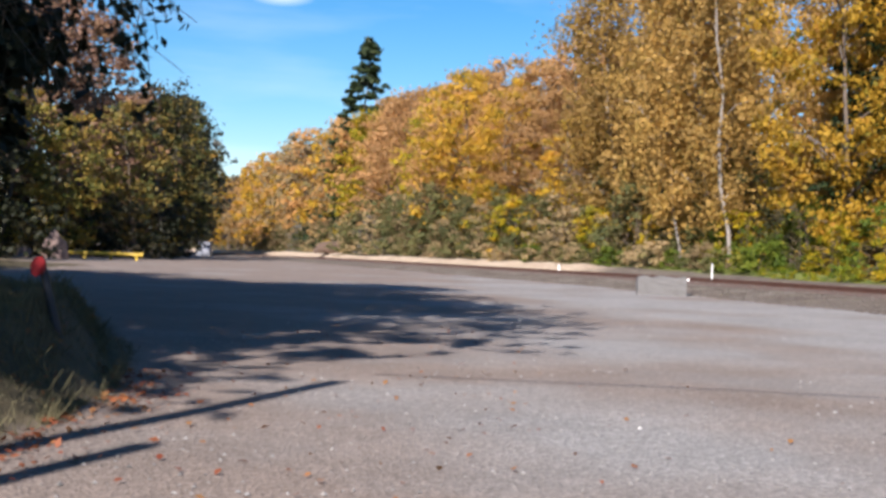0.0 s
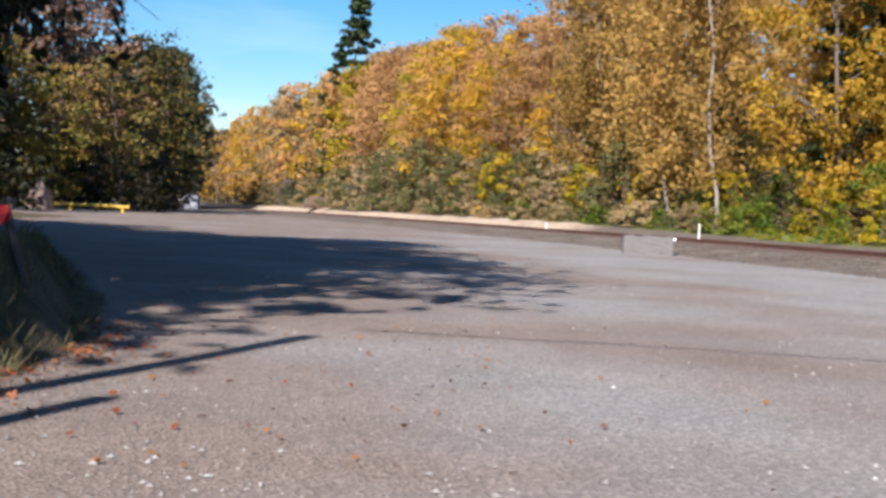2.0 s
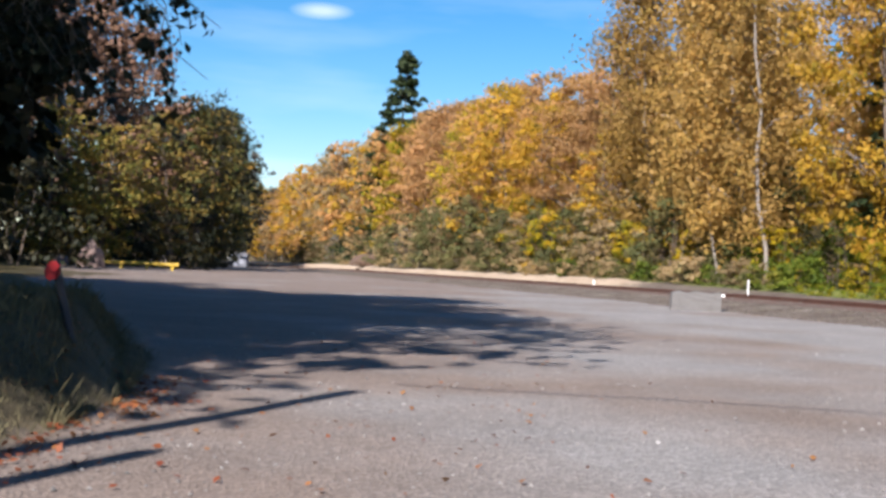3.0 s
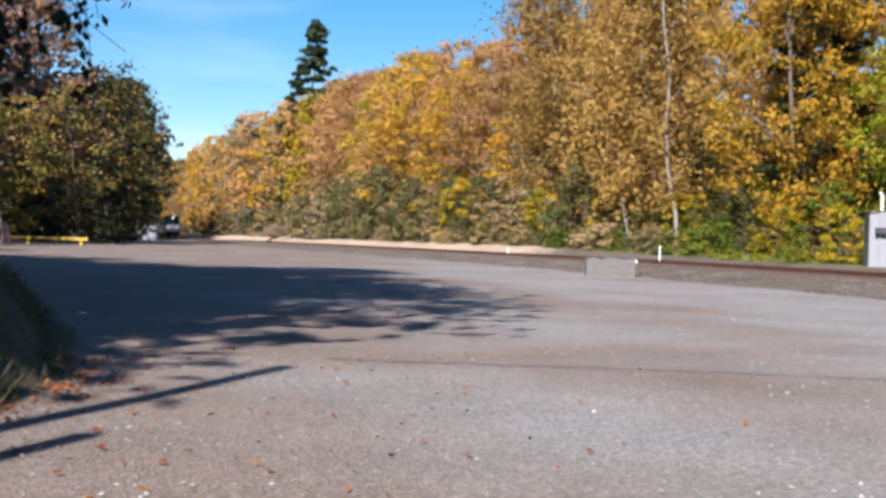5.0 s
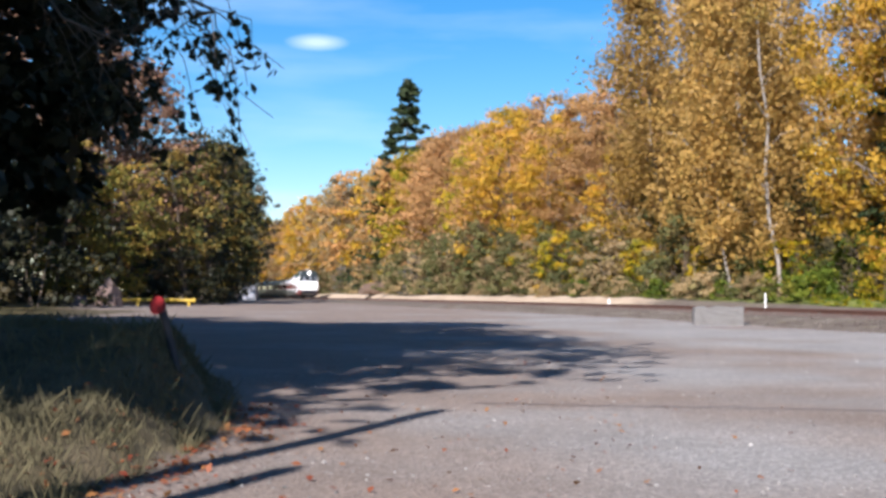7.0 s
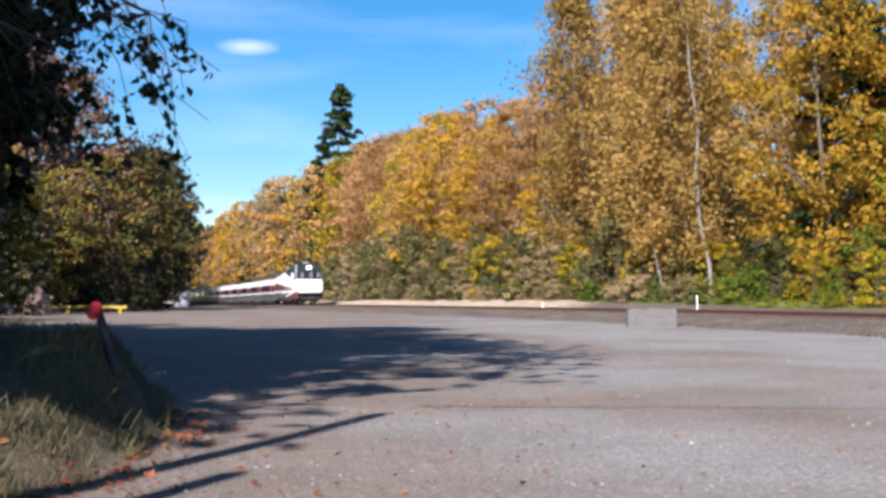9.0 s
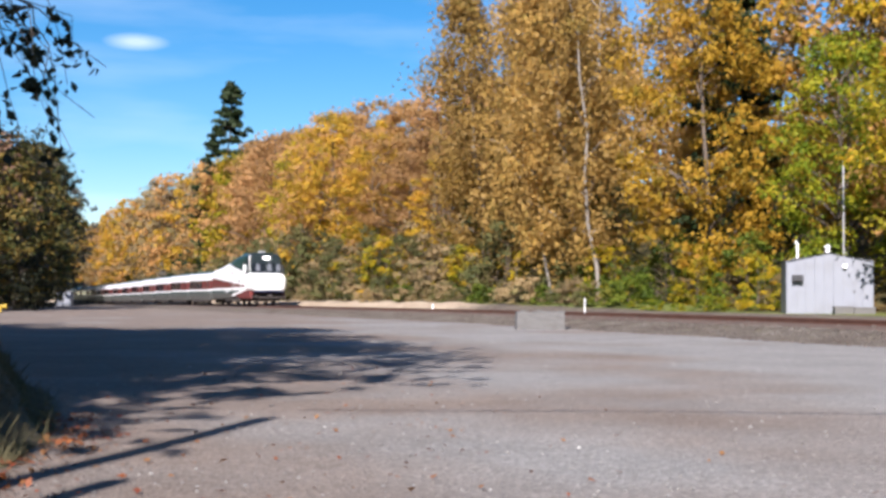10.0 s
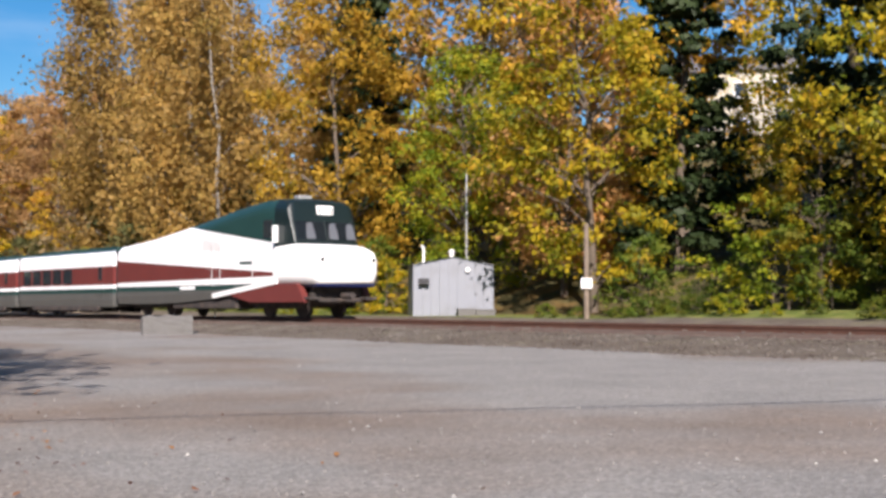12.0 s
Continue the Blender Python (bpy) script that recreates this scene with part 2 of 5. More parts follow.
def ground_z(x, y):
    x, y = np.asarray(x, float), np.asarray(y, float)
    d = across(x, y)
    base = rail_z(y) - 0.45
    u = (x - P0[0]) * UX + (y - P0[1]) * UY
    bank = 0.21 * smooth(-6.6, -2.9, d) + (0.27 + 0.36 * smooth(15, 40, u) * (1 + 0.25 * np.sin(u * 0.9)) + 0.3 * smooth(100, 140, u)) * smooth(2.6, 5.2, d) + 0.32 * (smooth(11, 15, u) * (1 - smooth(20, 40, u)) + 1 - smooth(-13, -9, u)) * smooth(4.5, 8, d)
    hill = 0.29 * np.clip(d - 9, 0, 62) * smooth(9, 16, d) + 0.35 * waves(x, y) * smooth(9, 16, d)
    uneven = 0.018 * waves(x * 0.9, y * 0.9) * smooth(4, 9, y)
    return base + bank + hill + uneven + berm(x, y)[1]


# ---- ground: one sheet to the horizon ----
def mesh_of(name, verts, faces, material=None, flat=True):
    me = bpy.data.meshes.new(name)
    me.from_pydata([tuple(v) for v in verts], [], [tuple(f) for f in faces])
    if material:
        for m in (material if isinstance(material, (list, tuple)) else [material]):
            me.materials.append(m)
    if not flat:
        me.polygons.foreach_set("use_smooth", [True] * len(me.polygons))
    me.update()
    return me


def ground_material():
    m = bpy.data.materials.new("lot_gravel_and_turf")
    m.use_nodes = True
    n, l = m.node_tree.nodes, m.node_tree.links
    p = n["Principled BSDF"]
    p.inputs["Roughness"].default_value = 0.95
    p.inputs["Specular IOR Level"].default_value = 0.2
    tc = n.new("ShaderNodeTexCoord")

    def noise_tex(scale, detail=4):
        t = n.new("ShaderNodeTexNoise")
        t.inputs["Scale"].default_value, t.inputs["Detail"].default_value = scale, detail
        l.new(tc.outputs["Object"], t.inputs["Vector"])
        return t.outputs["Fac"]

    def ramp(fac, stops):
        r = n.new("ShaderNodeValToRGB")
        e = r.color_ramp.elements
        while len(e) < len(stops):
            e.new(0.5)
        for i, (pos, c) in enumerate(stops):
            e[i].position, e[i].color = pos, (*c, 1)
        l.new(fac, r.inputs["Fac"])
        return r.outputs["Color"]

    def mix(fac, a, b, mode="MIX"):
        r = n.new("ShaderNodeMixRGB")
        r.blend_type = mode
        for s, v in (("Fac", fac), ("Color1", a), ("Color2", b)):
            if isinstance(v, (int, float)):
                r.inputs[s].default_value = v
            elif isinstance(v, tuple):
                r.inputs[s].default_value = (*v, 1)
            else:
                l.new(v, r.inputs[s])
        return r.outputs["Color"]

    def attr(name):
        a = n.new("ShaderNodeAttribute")
        a.attribute_name = name
        return a.outputs["Fac"]

    def edge(mask, width=0.18):
        """A mask with a ragged border."""
        a = n.new("ShaderNodeMath")
        a.operation = "MULTIPLY_ADD"
        a.inputs[1].default_value = 0.6
        l.new(noise_tex(1.7, 5), a.inputs[0])
        l.new(mask, a.inputs[2])
        r = n.new("ShaderNodeMapRange")
        r.inputs["From Min"].default_value, r.inputs["From Max"].default_value = 0.8 - width, 0.8 + width
        l.new(a.outputs[0], r.inputs["Value"])
        return r.outputs["Result"]

    vor = n.new("ShaderNodeTexVoronoi")
    vor.inputs["Scale"].default_value = 42
    l.new(tc.outputs["Object"], vor.inputs["Vector"])
    stones = ramp(vor.outputs["Color"], [(0.0, (0.62, 0.62, 0.62)), (0.55, (0.97, 0.97, 0.97)), (1.0, (1.4, 1.4, 1.4))])
    sx = n.new("ShaderNodeSeparateXYZ")
    l.new(tc.outputs["Object"], sx.inputs[0])
    lie = n.new("ShaderNodeMapRange")
    lie.inputs["From Min"].default_value, lie.inputs["From Max"].default_value = -6.0, 9.0
    lie.inputs["To Min"].default_value, lie.inputs["To Max"].default_value = -0.14, 0.14
    l.new(sx.outputs["X"], lie.inputs["Value"])
    both = n.new("ShaderNodeMath")
    l.new(noise_tex(0.16, 4), both.inputs[0])
    l.new(lie.outputs["Result"], both.inputs[1])
    warm = ramp(both.outputs[0], [(0.42, (0.191, 0.154, 0.131)), (0.58, (0.234, 0.225, 0.217))])
    patch = ramp(noise_tex(0.55, 6), [(0.3, (0.88, 0.88, 0.88)), (0.7, (1.1, 1.09, 1.08))])
    gravel = mix(1.0, mix(1.0, warm, patch, "MULTIPLY"), stones, "MULTIPLY")
    bank = mix(1.0, ramp(noise_tex(1.1, 6), [(0.3, (0.095, 0.076, 0.062)), (0.55, (0.13, 0.108, 0.09)), (0.75, (0.15, 0.136, 0.085))]), stones, "MULTIPLY")
    sand = mix(1.0, ramp(noise_tex(0.9, 5), [(0.3, (0.328, 0.25, 0.179)), (0.7, (0.452, 0.367, 0.273))]), stones, "MULTIPLY")
    turf = ramp(noise_tex(2.2, 6), [(0.3, (0.0312, 0.0273, 0.0156)), (0.5, (0.0702, 0.0562, 0.0312)), (0.7, (0.109, 0.0858, 0.0507))])
    wood = ramp(noise_tex(0.8, 6), [(0.3, (0.039, 0.039, 0.0156)), (0.5, (0.0936, 0.078, 0.0312)), (0.7, (0.156, 0.0936, 0.0312))])
    c = mix(edge(attr("bank")), gravel, bank)
    c = mix(edge(attr("sand")), c, sand)
    c = mix(edge(attr("turf")), c, turf)
    verge = ramp(noise_tex(1.3, 6), [(0.3, (0.0546, 0.0702, 0.0156)), (0.5, (0.117, 0.148, 0.0312)), (0.68, (0.203, 0.187, 0.0624)), (0.8, (0.234, 0.172, 0.109))])
    c = mix(edge(attr("wood")), c, wood)
    c = mix(edge(attr("verge")), c, verge)
    l.new(c, p.inputs["Base Color"])
    bp = n.new("ShaderNodeBump")
    bp.inputs["Strength"].default_value, bp.inputs["Distance"].default_value = 0.6, 0.018
    l.new(vor.outputs["Distance"], bp.inputs["Height"])
    l.new(bp.outputs["Normal"], p.inputs["Normal"])
    return m


def spaced(stops):
    """Coordinates from (start, step) stretches; the last entry is the end."""
    out = []
    for (a, step), (b, _) in zip(stops, stops[1:]):
        out += list(np.arange(a, b - step * 0.4, step))
    return np.array(out + [stops[-1][0]])


def build_ground():
    us = spaced([(-2500, 400), (-500, 60), (-140, 10), (-50, 0.35), (-20, 1.2), (10, 2.5), (80, 6), (260, 15), (560, 60), (1000, 400), (3000, 1)])
    ds = spaced([(-2500, 400), (-500, 60), (-140, 10), (-50, 2.5), (-30, 0.35), (-6, 0.5), (16, 2.5), (80, 12), (200, 100), (600, 500), (3000, 1)])
    uu, dd = np.meshgrid(us, ds, indexing="ij")
    x, y = plan(uu, dd)
    z = ground_z(x, y)
    nu, nd = uu.shape
    verts = np.stack([x, y, z], -1).reshape(-1, 3)
    idx = np.arange(nu * nd).reshape(nu, nd)
    faces = np.stack([idx[:-1, :-1], idx[:-1, 1:], idx[1:, 1:], idx[1:, :-1]], -1).reshape(-1, 4)
    me = mesh_of("ground", verts, faces[:, ::-1], ground_material(), flat=False)
    edge_x = berm(x, y)[0]
    masks = {
        "bank": smooth(-7.2, -5.8, dd) * (1 - smooth(6.2, 7.2, dd)),
        "sand": smooth(2.2, 3.2, dd) * (1 - smooth(5.0, 6.5, dd)) * smooth(22, 42, uu),
        "turf": np.maximum(smooth(-0.45, 0.15, edge_x - x) * (y < 60), smooth(5.0, 6.5, dd)),
        "verge": smooth(5.2, 6.2, dd) * (1 - smooth(9.5, 11, dd)) * (1 - smooth(40, 60, uu)),
        "wood": np.maximum(smooth(8, 11, dd), smooth(26, 34, -dd) * (y > 40)),
    }
    for name, values in masks.items():
        a = me.attributes.new(name, "FLOAT", "POINT")
        a.data.foreach_set("value", values.astype(np.float32).ravel())
    tagged(new("ground", me), "pale grey-brown gravel lot with dry turf edges", "ground", kind="structure")


build_ground()


# ---- mesh helpers ----
def part(name, bm, material, parent, label="", bevel=0.0, smooth_faces=False):
    me = bpy.data.meshes.new(name)
    if bevel:
        bmesh.ops.bevel(bm, geom=bm.edges[:], offset=bevel, segments=2, affect="EDGES", profile=0.6)
    bm.normal_update()
    bm.to_mesh(me)
    bm.free()
    if smooth_faces:
        me.polygons.foreach_set("use_smooth", [True] * len(me.polygons))
    for m in (material if isinstance(material, (list, tuple)) else [material]):
        me.materials.append(m)
    ob = new(name, me)
    ob.parent = parent
    if label:
        ob["label"] = label
    return ob


def box(bm, x0, x1, y0, y1, z0, z1):
    m = Matrix.Translation(((x0 + x1) / 2, (y0 + y1) / 2, (z0 + z1) / 2)) @ Matrix.Diagonal((x1 - x0, y1 - y0, z1 - z0, 1))
    bmesh.ops.create_cube(bm, size=1, matrix=m)
    return bm


def tube(bm, a, b, r0, r1=None, seg=10):
    a, b = Vector(a), Vector(b)
    m = Matrix.Translation((a + b) / 2) @ (b - a).to_track_quat("Z", "Y").to_matrix().to_4x4()
    bmesh.ops.create_cone(bm, cap_ends=True, segments=seg, radius1=r0, radius2=r0 if r1 is None else r1, depth=(b - a).length, matrix=m)
    return bm


def boxed(name, dims, material, parent, label="", bevel=0.0):
    return part(name, box(bmesh.new(), *dims), material, parent, label, bevel)


def tubed(name, a, b, r0, material, parent, r1=None, label="", seg=12):
    return part(name, tube(bmesh.new(), a, b, r0, r1, seg), material, parent, label, smooth_faces=False)


def thing(name, x, y, z=None, turn=0.0, label="", category="", group=""):
    ob = new(name)
    ob.empty_display_size = 0.3
    ob.matrix_basis = pose(x, y, float(ground_z(x, y)) if z is None else z, 0, 0, turn)
    return tagged(ob, label, category, group)


TRACK_TURN = math.degrees(math.atan2(-UX, UY))     # heading of the line, anticlockwise from +y


# ---- trees ----
def limb_points(rng, a, b, sag, n=6, crook=0.03):
    a, b = np.array(a, float), np.array(b, float)
    k = np.linspace(0, 1, n)[:, None]
    p = a + (b - a) * k
    p[:, 2] += (sag * 4 * k * (1 - k)).ravel()
    p[1:-1] += rng.normal(0, crook * np.linalg.norm(b - a), (n - 2, 3))
    return p


def sweep(verts, faces, pts, r0, r1, seg=6):
    """A tapered limb along points."""
    base = len(verts)
    n = len(pts)
    for i, p in enumerate(pts):
        t = pts[min(i + 1, n - 1)] - pts[max(i - 1, 0)]
        t = t / (np.linalg.norm(t) + 1e-9)
        s = np.cross(t, [0.3, 0.9, 0.1])
        s /= np.linalg.norm(s) + 1e-9
        w = np.cross(t, s)
        r = r0 + (r1 - r0) * i / (n - 1)
        for k in range(seg):
            a = 2 * math.pi * k / seg
            verts.append(p + r * (math.cos(a) * s + math.sin(a) * w))
    for i in range(n - 1):
        for k in range(seg):
            k2 = (k + 1) % seg
            faces.append((base + i * seg + k, base + i * seg + k2, base + (i + 1) * seg + k2, base + (i + 1) * seg + k))


def leaf_cloud(rng, centres, radii, per, size, flat=0.65, droop=0.0, up=0.5):
    """Leaf quads scattered round clump centres; returns vertices (n*4, 3)."""
    n = len(centres) * per
    c = np.repeat(centres, per, 0)
    r = np.repeat(radii, per)
    off = rng.normal(0, 0.5, (n, 3)) * r[:, None]
    off[:, 2] = off[:, 2] * flat - droop * np.abs(rng.normal(0, 0.6, n)) * r
    p = c + off
    nor = rng.normal(0, 0.4, (n, 3)) + off / (np.linalg.norm(off, axis=1, keepdims=True) + 1e-6) * 0.75
    nor[:, 2] += up
    nor /= np.linalg.norm(nor, axis=1, keepdims=True)
    t = np.cross(nor, rng.normal(0, 1, (n, 3)))
    t /= np.linalg.norm(t, axis=1, keepdims=True)
    b = np.cross(nor, t)
    s = size * rng.uniform(0.55, 1.3, n)[:, None]
    v = np.stack([p - t * s * 0.5, p - b * s * 0.38 + nor * s * 0.1, p + t * s * 0.62, p + b * s * 0.38 + nor * s * 0.1], 1)
    return v.reshape(-1, 3)


def quads_mesh(name, v):
    n = len(v) // 4
    me = bpy.data.meshes.new(name)
    me.vertices.add(len(v))
    me.vertices.foreach_set("co", v.astype(np.float32).ravel())
    me.loops.add(4 * n)
    me.loops.foreach_set("vertex_index", np.arange(4 * n, dtype=np.int32))
    me.polygons.add(n)
    me.polygons.foreach_set("loop_start", np.arange(0, 4 * n, 4, dtype=np.int32))
    me.update(calc_edges=True)
    return me


def tree_meshes(seed, high, wide, bare, clumps, per, leaf, kind="round", trunk_r=0.2, lean=0.0, stems=1, limbs=26, spread=1.35):
    """Trunk-and-limbs mesh and crown mesh of one tree, its foot at the origin."""
    rng = np.random.default_rng(seed)
    tv, tf = [], []
    tops = []
    for s in range(stems):
        foot = np.array([rng.normal(0, 0.25) * (stems > 1), rng.normal(0, 0.25) * (stems > 1), -0.3])
        top = np.array([lean * high + rng.normal(0, 0.05 * high) * (1 + (stems > 1)), rng.normal(0, 0.05 * high) * (1 + (stems > 1)), high * rng.uniform(0.82, 0.97)])
        pts = limb_points(rng, foot, top, 0.0, 9, 0.009)
        sweep(tv, tf, pts, trunk_r * (1 if s == 0 else 0.75), trunk_r * 0.18, 8)
        tops.append(pts)
    k = rng.uniform(0, 1, clumps)
    if kind == "fir":
        k = np.sort(k) ** 1.1
        prof = wide * (1 - k) ** 0.66 + 0.05
        rad = rng.uniform(0.15, 1.0, clumps) ** 0.6
    elif kind == "birch":
        prof = wide * (np.sin(np.pi * np.clip(k * 0.9 + 0.1, 0, 1)) ** 0.7) * (1 - 0.25 * k)
        rad = rng.uniform(0.1, 1.0, clumps) ** 0.55
    elif kind == "shrub":
        prof = wide * np.sqrt(np.clip(1 - k ** 2, 0, 1)) + 0.1
        rad = rng.uniform(0.2, 1.0, clumps) ** 0.5
    else:
        prof = wide * (np.sin(np.pi * np.clip(k * 0.82 + 0.14, 0, 1)) ** 0.6)
        rad = rng.uniform(0.25, 1.0, clumps) ** 0.45
    ang = rng.uniform(0, 2 * np.pi, clumps)
    lobes = 1 + 0.22 * np.sin(ang * 3 + rng.uniform(0, 6)) + 0.16 * np.sin(ang * 5 + k * 9 + rng.uniform(0, 6))
    z = bare + k * (high - bare)
    stem = tops[0]
    axis = np.stack([np.interp(z, stem[:, 2], stem[:, i]) for i in (0, 1)], 1)
    c = np.stack([axis[:, 0] + np.cos(ang) * prof * rad * lobes, axis[:, 1] + np.sin(ang) * prof * rad * lobes, z + rng.normal(0, 0.25, clumps)], 1)
    if kind == "fir":
        c[:, 2] -= rad * prof * 0.25
    order = rng.permutation(clumps)
    for i in order[: min(limbs, clumps)]:
        s = tops[i % stems]
        zz = max(0.2, c[i, 2] - 0.45 * np.hypot(c[i, 0], c[i, 1]) - 0.2) if kind != "fir" else c[i, 2] + 0.3
        a = np.array([np.interp(zz, s[:, 2], s[:, 0]), np.interp(zz, s[:, 2], s[:, 1]), min(zz, s[-1, 2])])
        sweep(tv, tf, limb_points(rng, a, c[i], 0.12 * prof[i], 5), trunk_r * 0.3, 0.015, 5)
    radii = rng.uniform(0.55, 1.15, clumps) * (high - bare) ** 0.5 * 0.24
    if kind == "fir":
        lv = leaf_cloud(rng, c, radii * (1.0 - 0.6 * k), per, leaf, 0.3, 0.2, 0.6)
    elif kind == "birch":
        lv = leaf_cloud(rng, c, radii, per, leaf, 0.8, 1.0, 0.2)
    else:
        lv = leaf_cloud(rng, c, radii * spread, per, leaf, 0.5)
    lv[:, 2] = np.maximum(lv[:, 2], 0.05)
    return mesh_of("trunk", tv, tf, flat=False), quads_mesh("crown", lv)


def tree(meshes, x, y, scale=1.0, turn=0.0, leaves=None, bark=None, name="tree", label="", category="tree", group="", z=None, tall=1.0):
    ob = thing(name, x, y, z, turn, label, category, group)
    ob.matrix_basis = ob.matrix_basis @ Matrix.Diagonal((scale, scale, scale * tall, 1))
    for nm, me, m in (("trunk", meshes[0], bark or M_BARK), ("crown", meshes[1], leaves)):
        if not me.materials:
            me.materials.append(m)
        o = new(nm, me)
        o.parent = ob
        o.material_slots[0].link = "OBJECT"
        o.material_slots[0].material = m
    return ob


MAPLE = [tree_meshes(11 + i, 15, 4.3, 1.4, 150, 70, 0.24, "round", 0.2, 0, 1, 34, 1.12) for i in range(3)]
BIRCH = [tree_meshes(31 + i, 21, 3.9, 2.5, 300, 74, 0.23, "birch", 0.2, -0.03 + 0.03 * i, 2) for i in range(2)]
FAR = [tree_meshes(51 + i, 16, 4.4, 1.5, 104, 26, 0.45, "round", 0.2, 0, 1, 10, 1.3) for i in range(3)]
MIDDLE = [tree_meshes(55 + i, 16, 4.4, 1.2, 120, 50, 0.28, "round", 0.2, 0, 1, 14, 1.2) for i in range(3)]
GROVE = [tree_meshes(58 + i, 15, 4.3, 1.2, 130, 40, 0.33, "round", 0.2, 0, 1, 14, 1.5) for i in range(2)]
SHRUB = [tree_meshes(71 + i, 4.5, 2.6, 0.1, 50, 36, 0.215, "shrub", 0.05, 0, 3, 14, 1.15) for i in range(3)]
BUSH = [tree_meshes(75 + i, 4.5, 2.6, 0.1, 44, 26, 0.27, "shrub", 0.05, 0, 3, 8, 1.15) for i in range(3)]
WEEDS = [tree_meshes(81 + i, 1.6, 1.6, 0.02, 34, 40, 0.2, "shrub", 0.02, 0, 2, 4) for i in range(2)]
BARE = [tree_meshes(61 + i, 21, 2.2, 3.0, 75, 55, 0.22, "birch", 0.13, -0.16 + 0.05 * i, 1, 14) for i in range(2)]
FIR = tree_meshes(91, 24, 4.2, 2.0, 240, 46, 0.5, "fir", 0.3)
rngp = random.Random(5)

RIGHT = "autumn trees on the slope beyond the railway"
# the nearest stand, tree by tree: u, d, mesh, scale, height factor, leaves, bark, label
STAND = [
    (53, 11.5, MAPLE[1], 0.78, 1.0, L_GOLD, M_BARK, "golden-orange maple at the edge of the wood"),
    (47, 12.5, BIRCH[0], 1.15, 1.0, L_TAN, M_PALEBARK, "tall brown-leaved birch with pale bare stems"),
    (38, 11.0, BIRCH[1], 1.2, 1.0, L_TAN, M_PALEBARK, "tall brown-leaved birch with pale bare stems"),
    (42, 17, BIRCH[0], 1.15, 1.05, L_TAN, M_PALEBARK, "tall brown-leaved birch with pale bare stems"),
    (30, 11.0, BIRCH[0], 1.2, 1.0, L_TAN, M_PALEBARK, "tall brown-leaved birch with pale bare stems"),
    (24.0, 9.0, BARE[0], 1.0, 1.0, L_TAN, M_PALEBARK, "leaning pale birch stem with sparse brown leaves"),
    (30.5, 9.3, BARE[1], 0.8, 1.0, L_TAN, M_PALEBARK, "leaning pale birch stem with sparse brown leaves"),
    (25, 16, BIRCH[1], 1.15, 1.05, L_TAN, M_PALEBARK, "tall brown-leaved birch with pale bare stems"),
    (21, 17, FIR, 0.85, 1.0, L_FIR, M_BARK, "dark conifer standing among the autumn trees"),
    (15.5, 11.2, MAPLE[0], 1.0, 1.15, L_GOLD, M_BARK, "bright yellow-orange maple beside the hut"),
    (12, 17, MAPLE[1], 1.25, 1.15, L_GOLD, M_BARK, "golden maple high on the wooded slope"),
    (7, 12.5, MAPLE[2], 0.78, 1.05, L_LIME, M_BARK, "yellow-green maple behind the hut"),
    (4.0, 18, MAPLE[1], 1.2, 1.15, L_GOLD, M_BARK, "golden maple behind the metal hut"),
    (1.0, 13.5, MAPLE[0], 0.85, 1.15, L_ORANGE, M_BARK, "orange-brown maple beyond the railway"),
    (-3.0, 11.5, MAPLE[2], 0.95, 1.1, L_AMBER, M_BARK, "yellow-green maple beyond the railway"),
    (-1.0, 20, MAPLE[1], 1.1, 1.1, L_GOLD, M_BARK, "golden maple high on the wooded slope"),
    (-3.7, 16, FIR, 0.8, 1.0, L_FIR, M_BARK, "dark conifer standing among the autumn trees"),
    (-15.0, 19.5, FIR, 0.7, 1.2, L_FIR, M_BARK, "dark conifer standing among the autumn trees"),
    (-15.5, 9.8, MAPLE[1], 0.46, 1.1, L_AMBER, M_BARK, "yellow-green maple beyond the railway"),
    (-20.5, 10.0, MAPLE[0], 0.9, 1.15, L_AMBER, M_BARK, "green maple with yellowing leaves beyond the railway"),
    (-9.0, 17.0, BARE[0], 0.9, 1.0, L_AMBER, M_PALEBARK, "slim young maple with thinning yellow leaves"),
    (-12.0, 15.0, BARE[1], 0.85, 1.0, L_AMBER, M_PALEBARK, "slim young maple with thinning yellow leaves"),
    (-26, 12, MAPLE[2], 0.95, 1.0, L_LIME, M_BARK, "yellow-green maple beyond the railway"),
    (-14.5, 14.0, FIR, 0.8, 1.05, L_FIR, M_BARK, "dark conifer standing among the autumn trees"),
    (-22.5, 14.5, FIR, 0.8, 1.1, L_FIR, M_BARK, "dark conifer standing among the autumn trees"),
    (-23.5, 10.5, MAPLE[2], 0.85, 1.2, L_AMBER, M_BARK, "yellow-green maple beyond the railway"),
    (-34, 12, MAPLE[1], 0.95, 1.0, L_GOLD, M_BARK, "golden maple beyond the railway"),
]
for u, d, me, sc, tall, lv, bk, lab in STAND:
    x, y = plan(u, d)
    tree(me, x, y, sc, 0 if me in BARE else rngp.uniform(0, 360), lv, bk, "tree", lab, "tree", RIGHT, tall=tall)
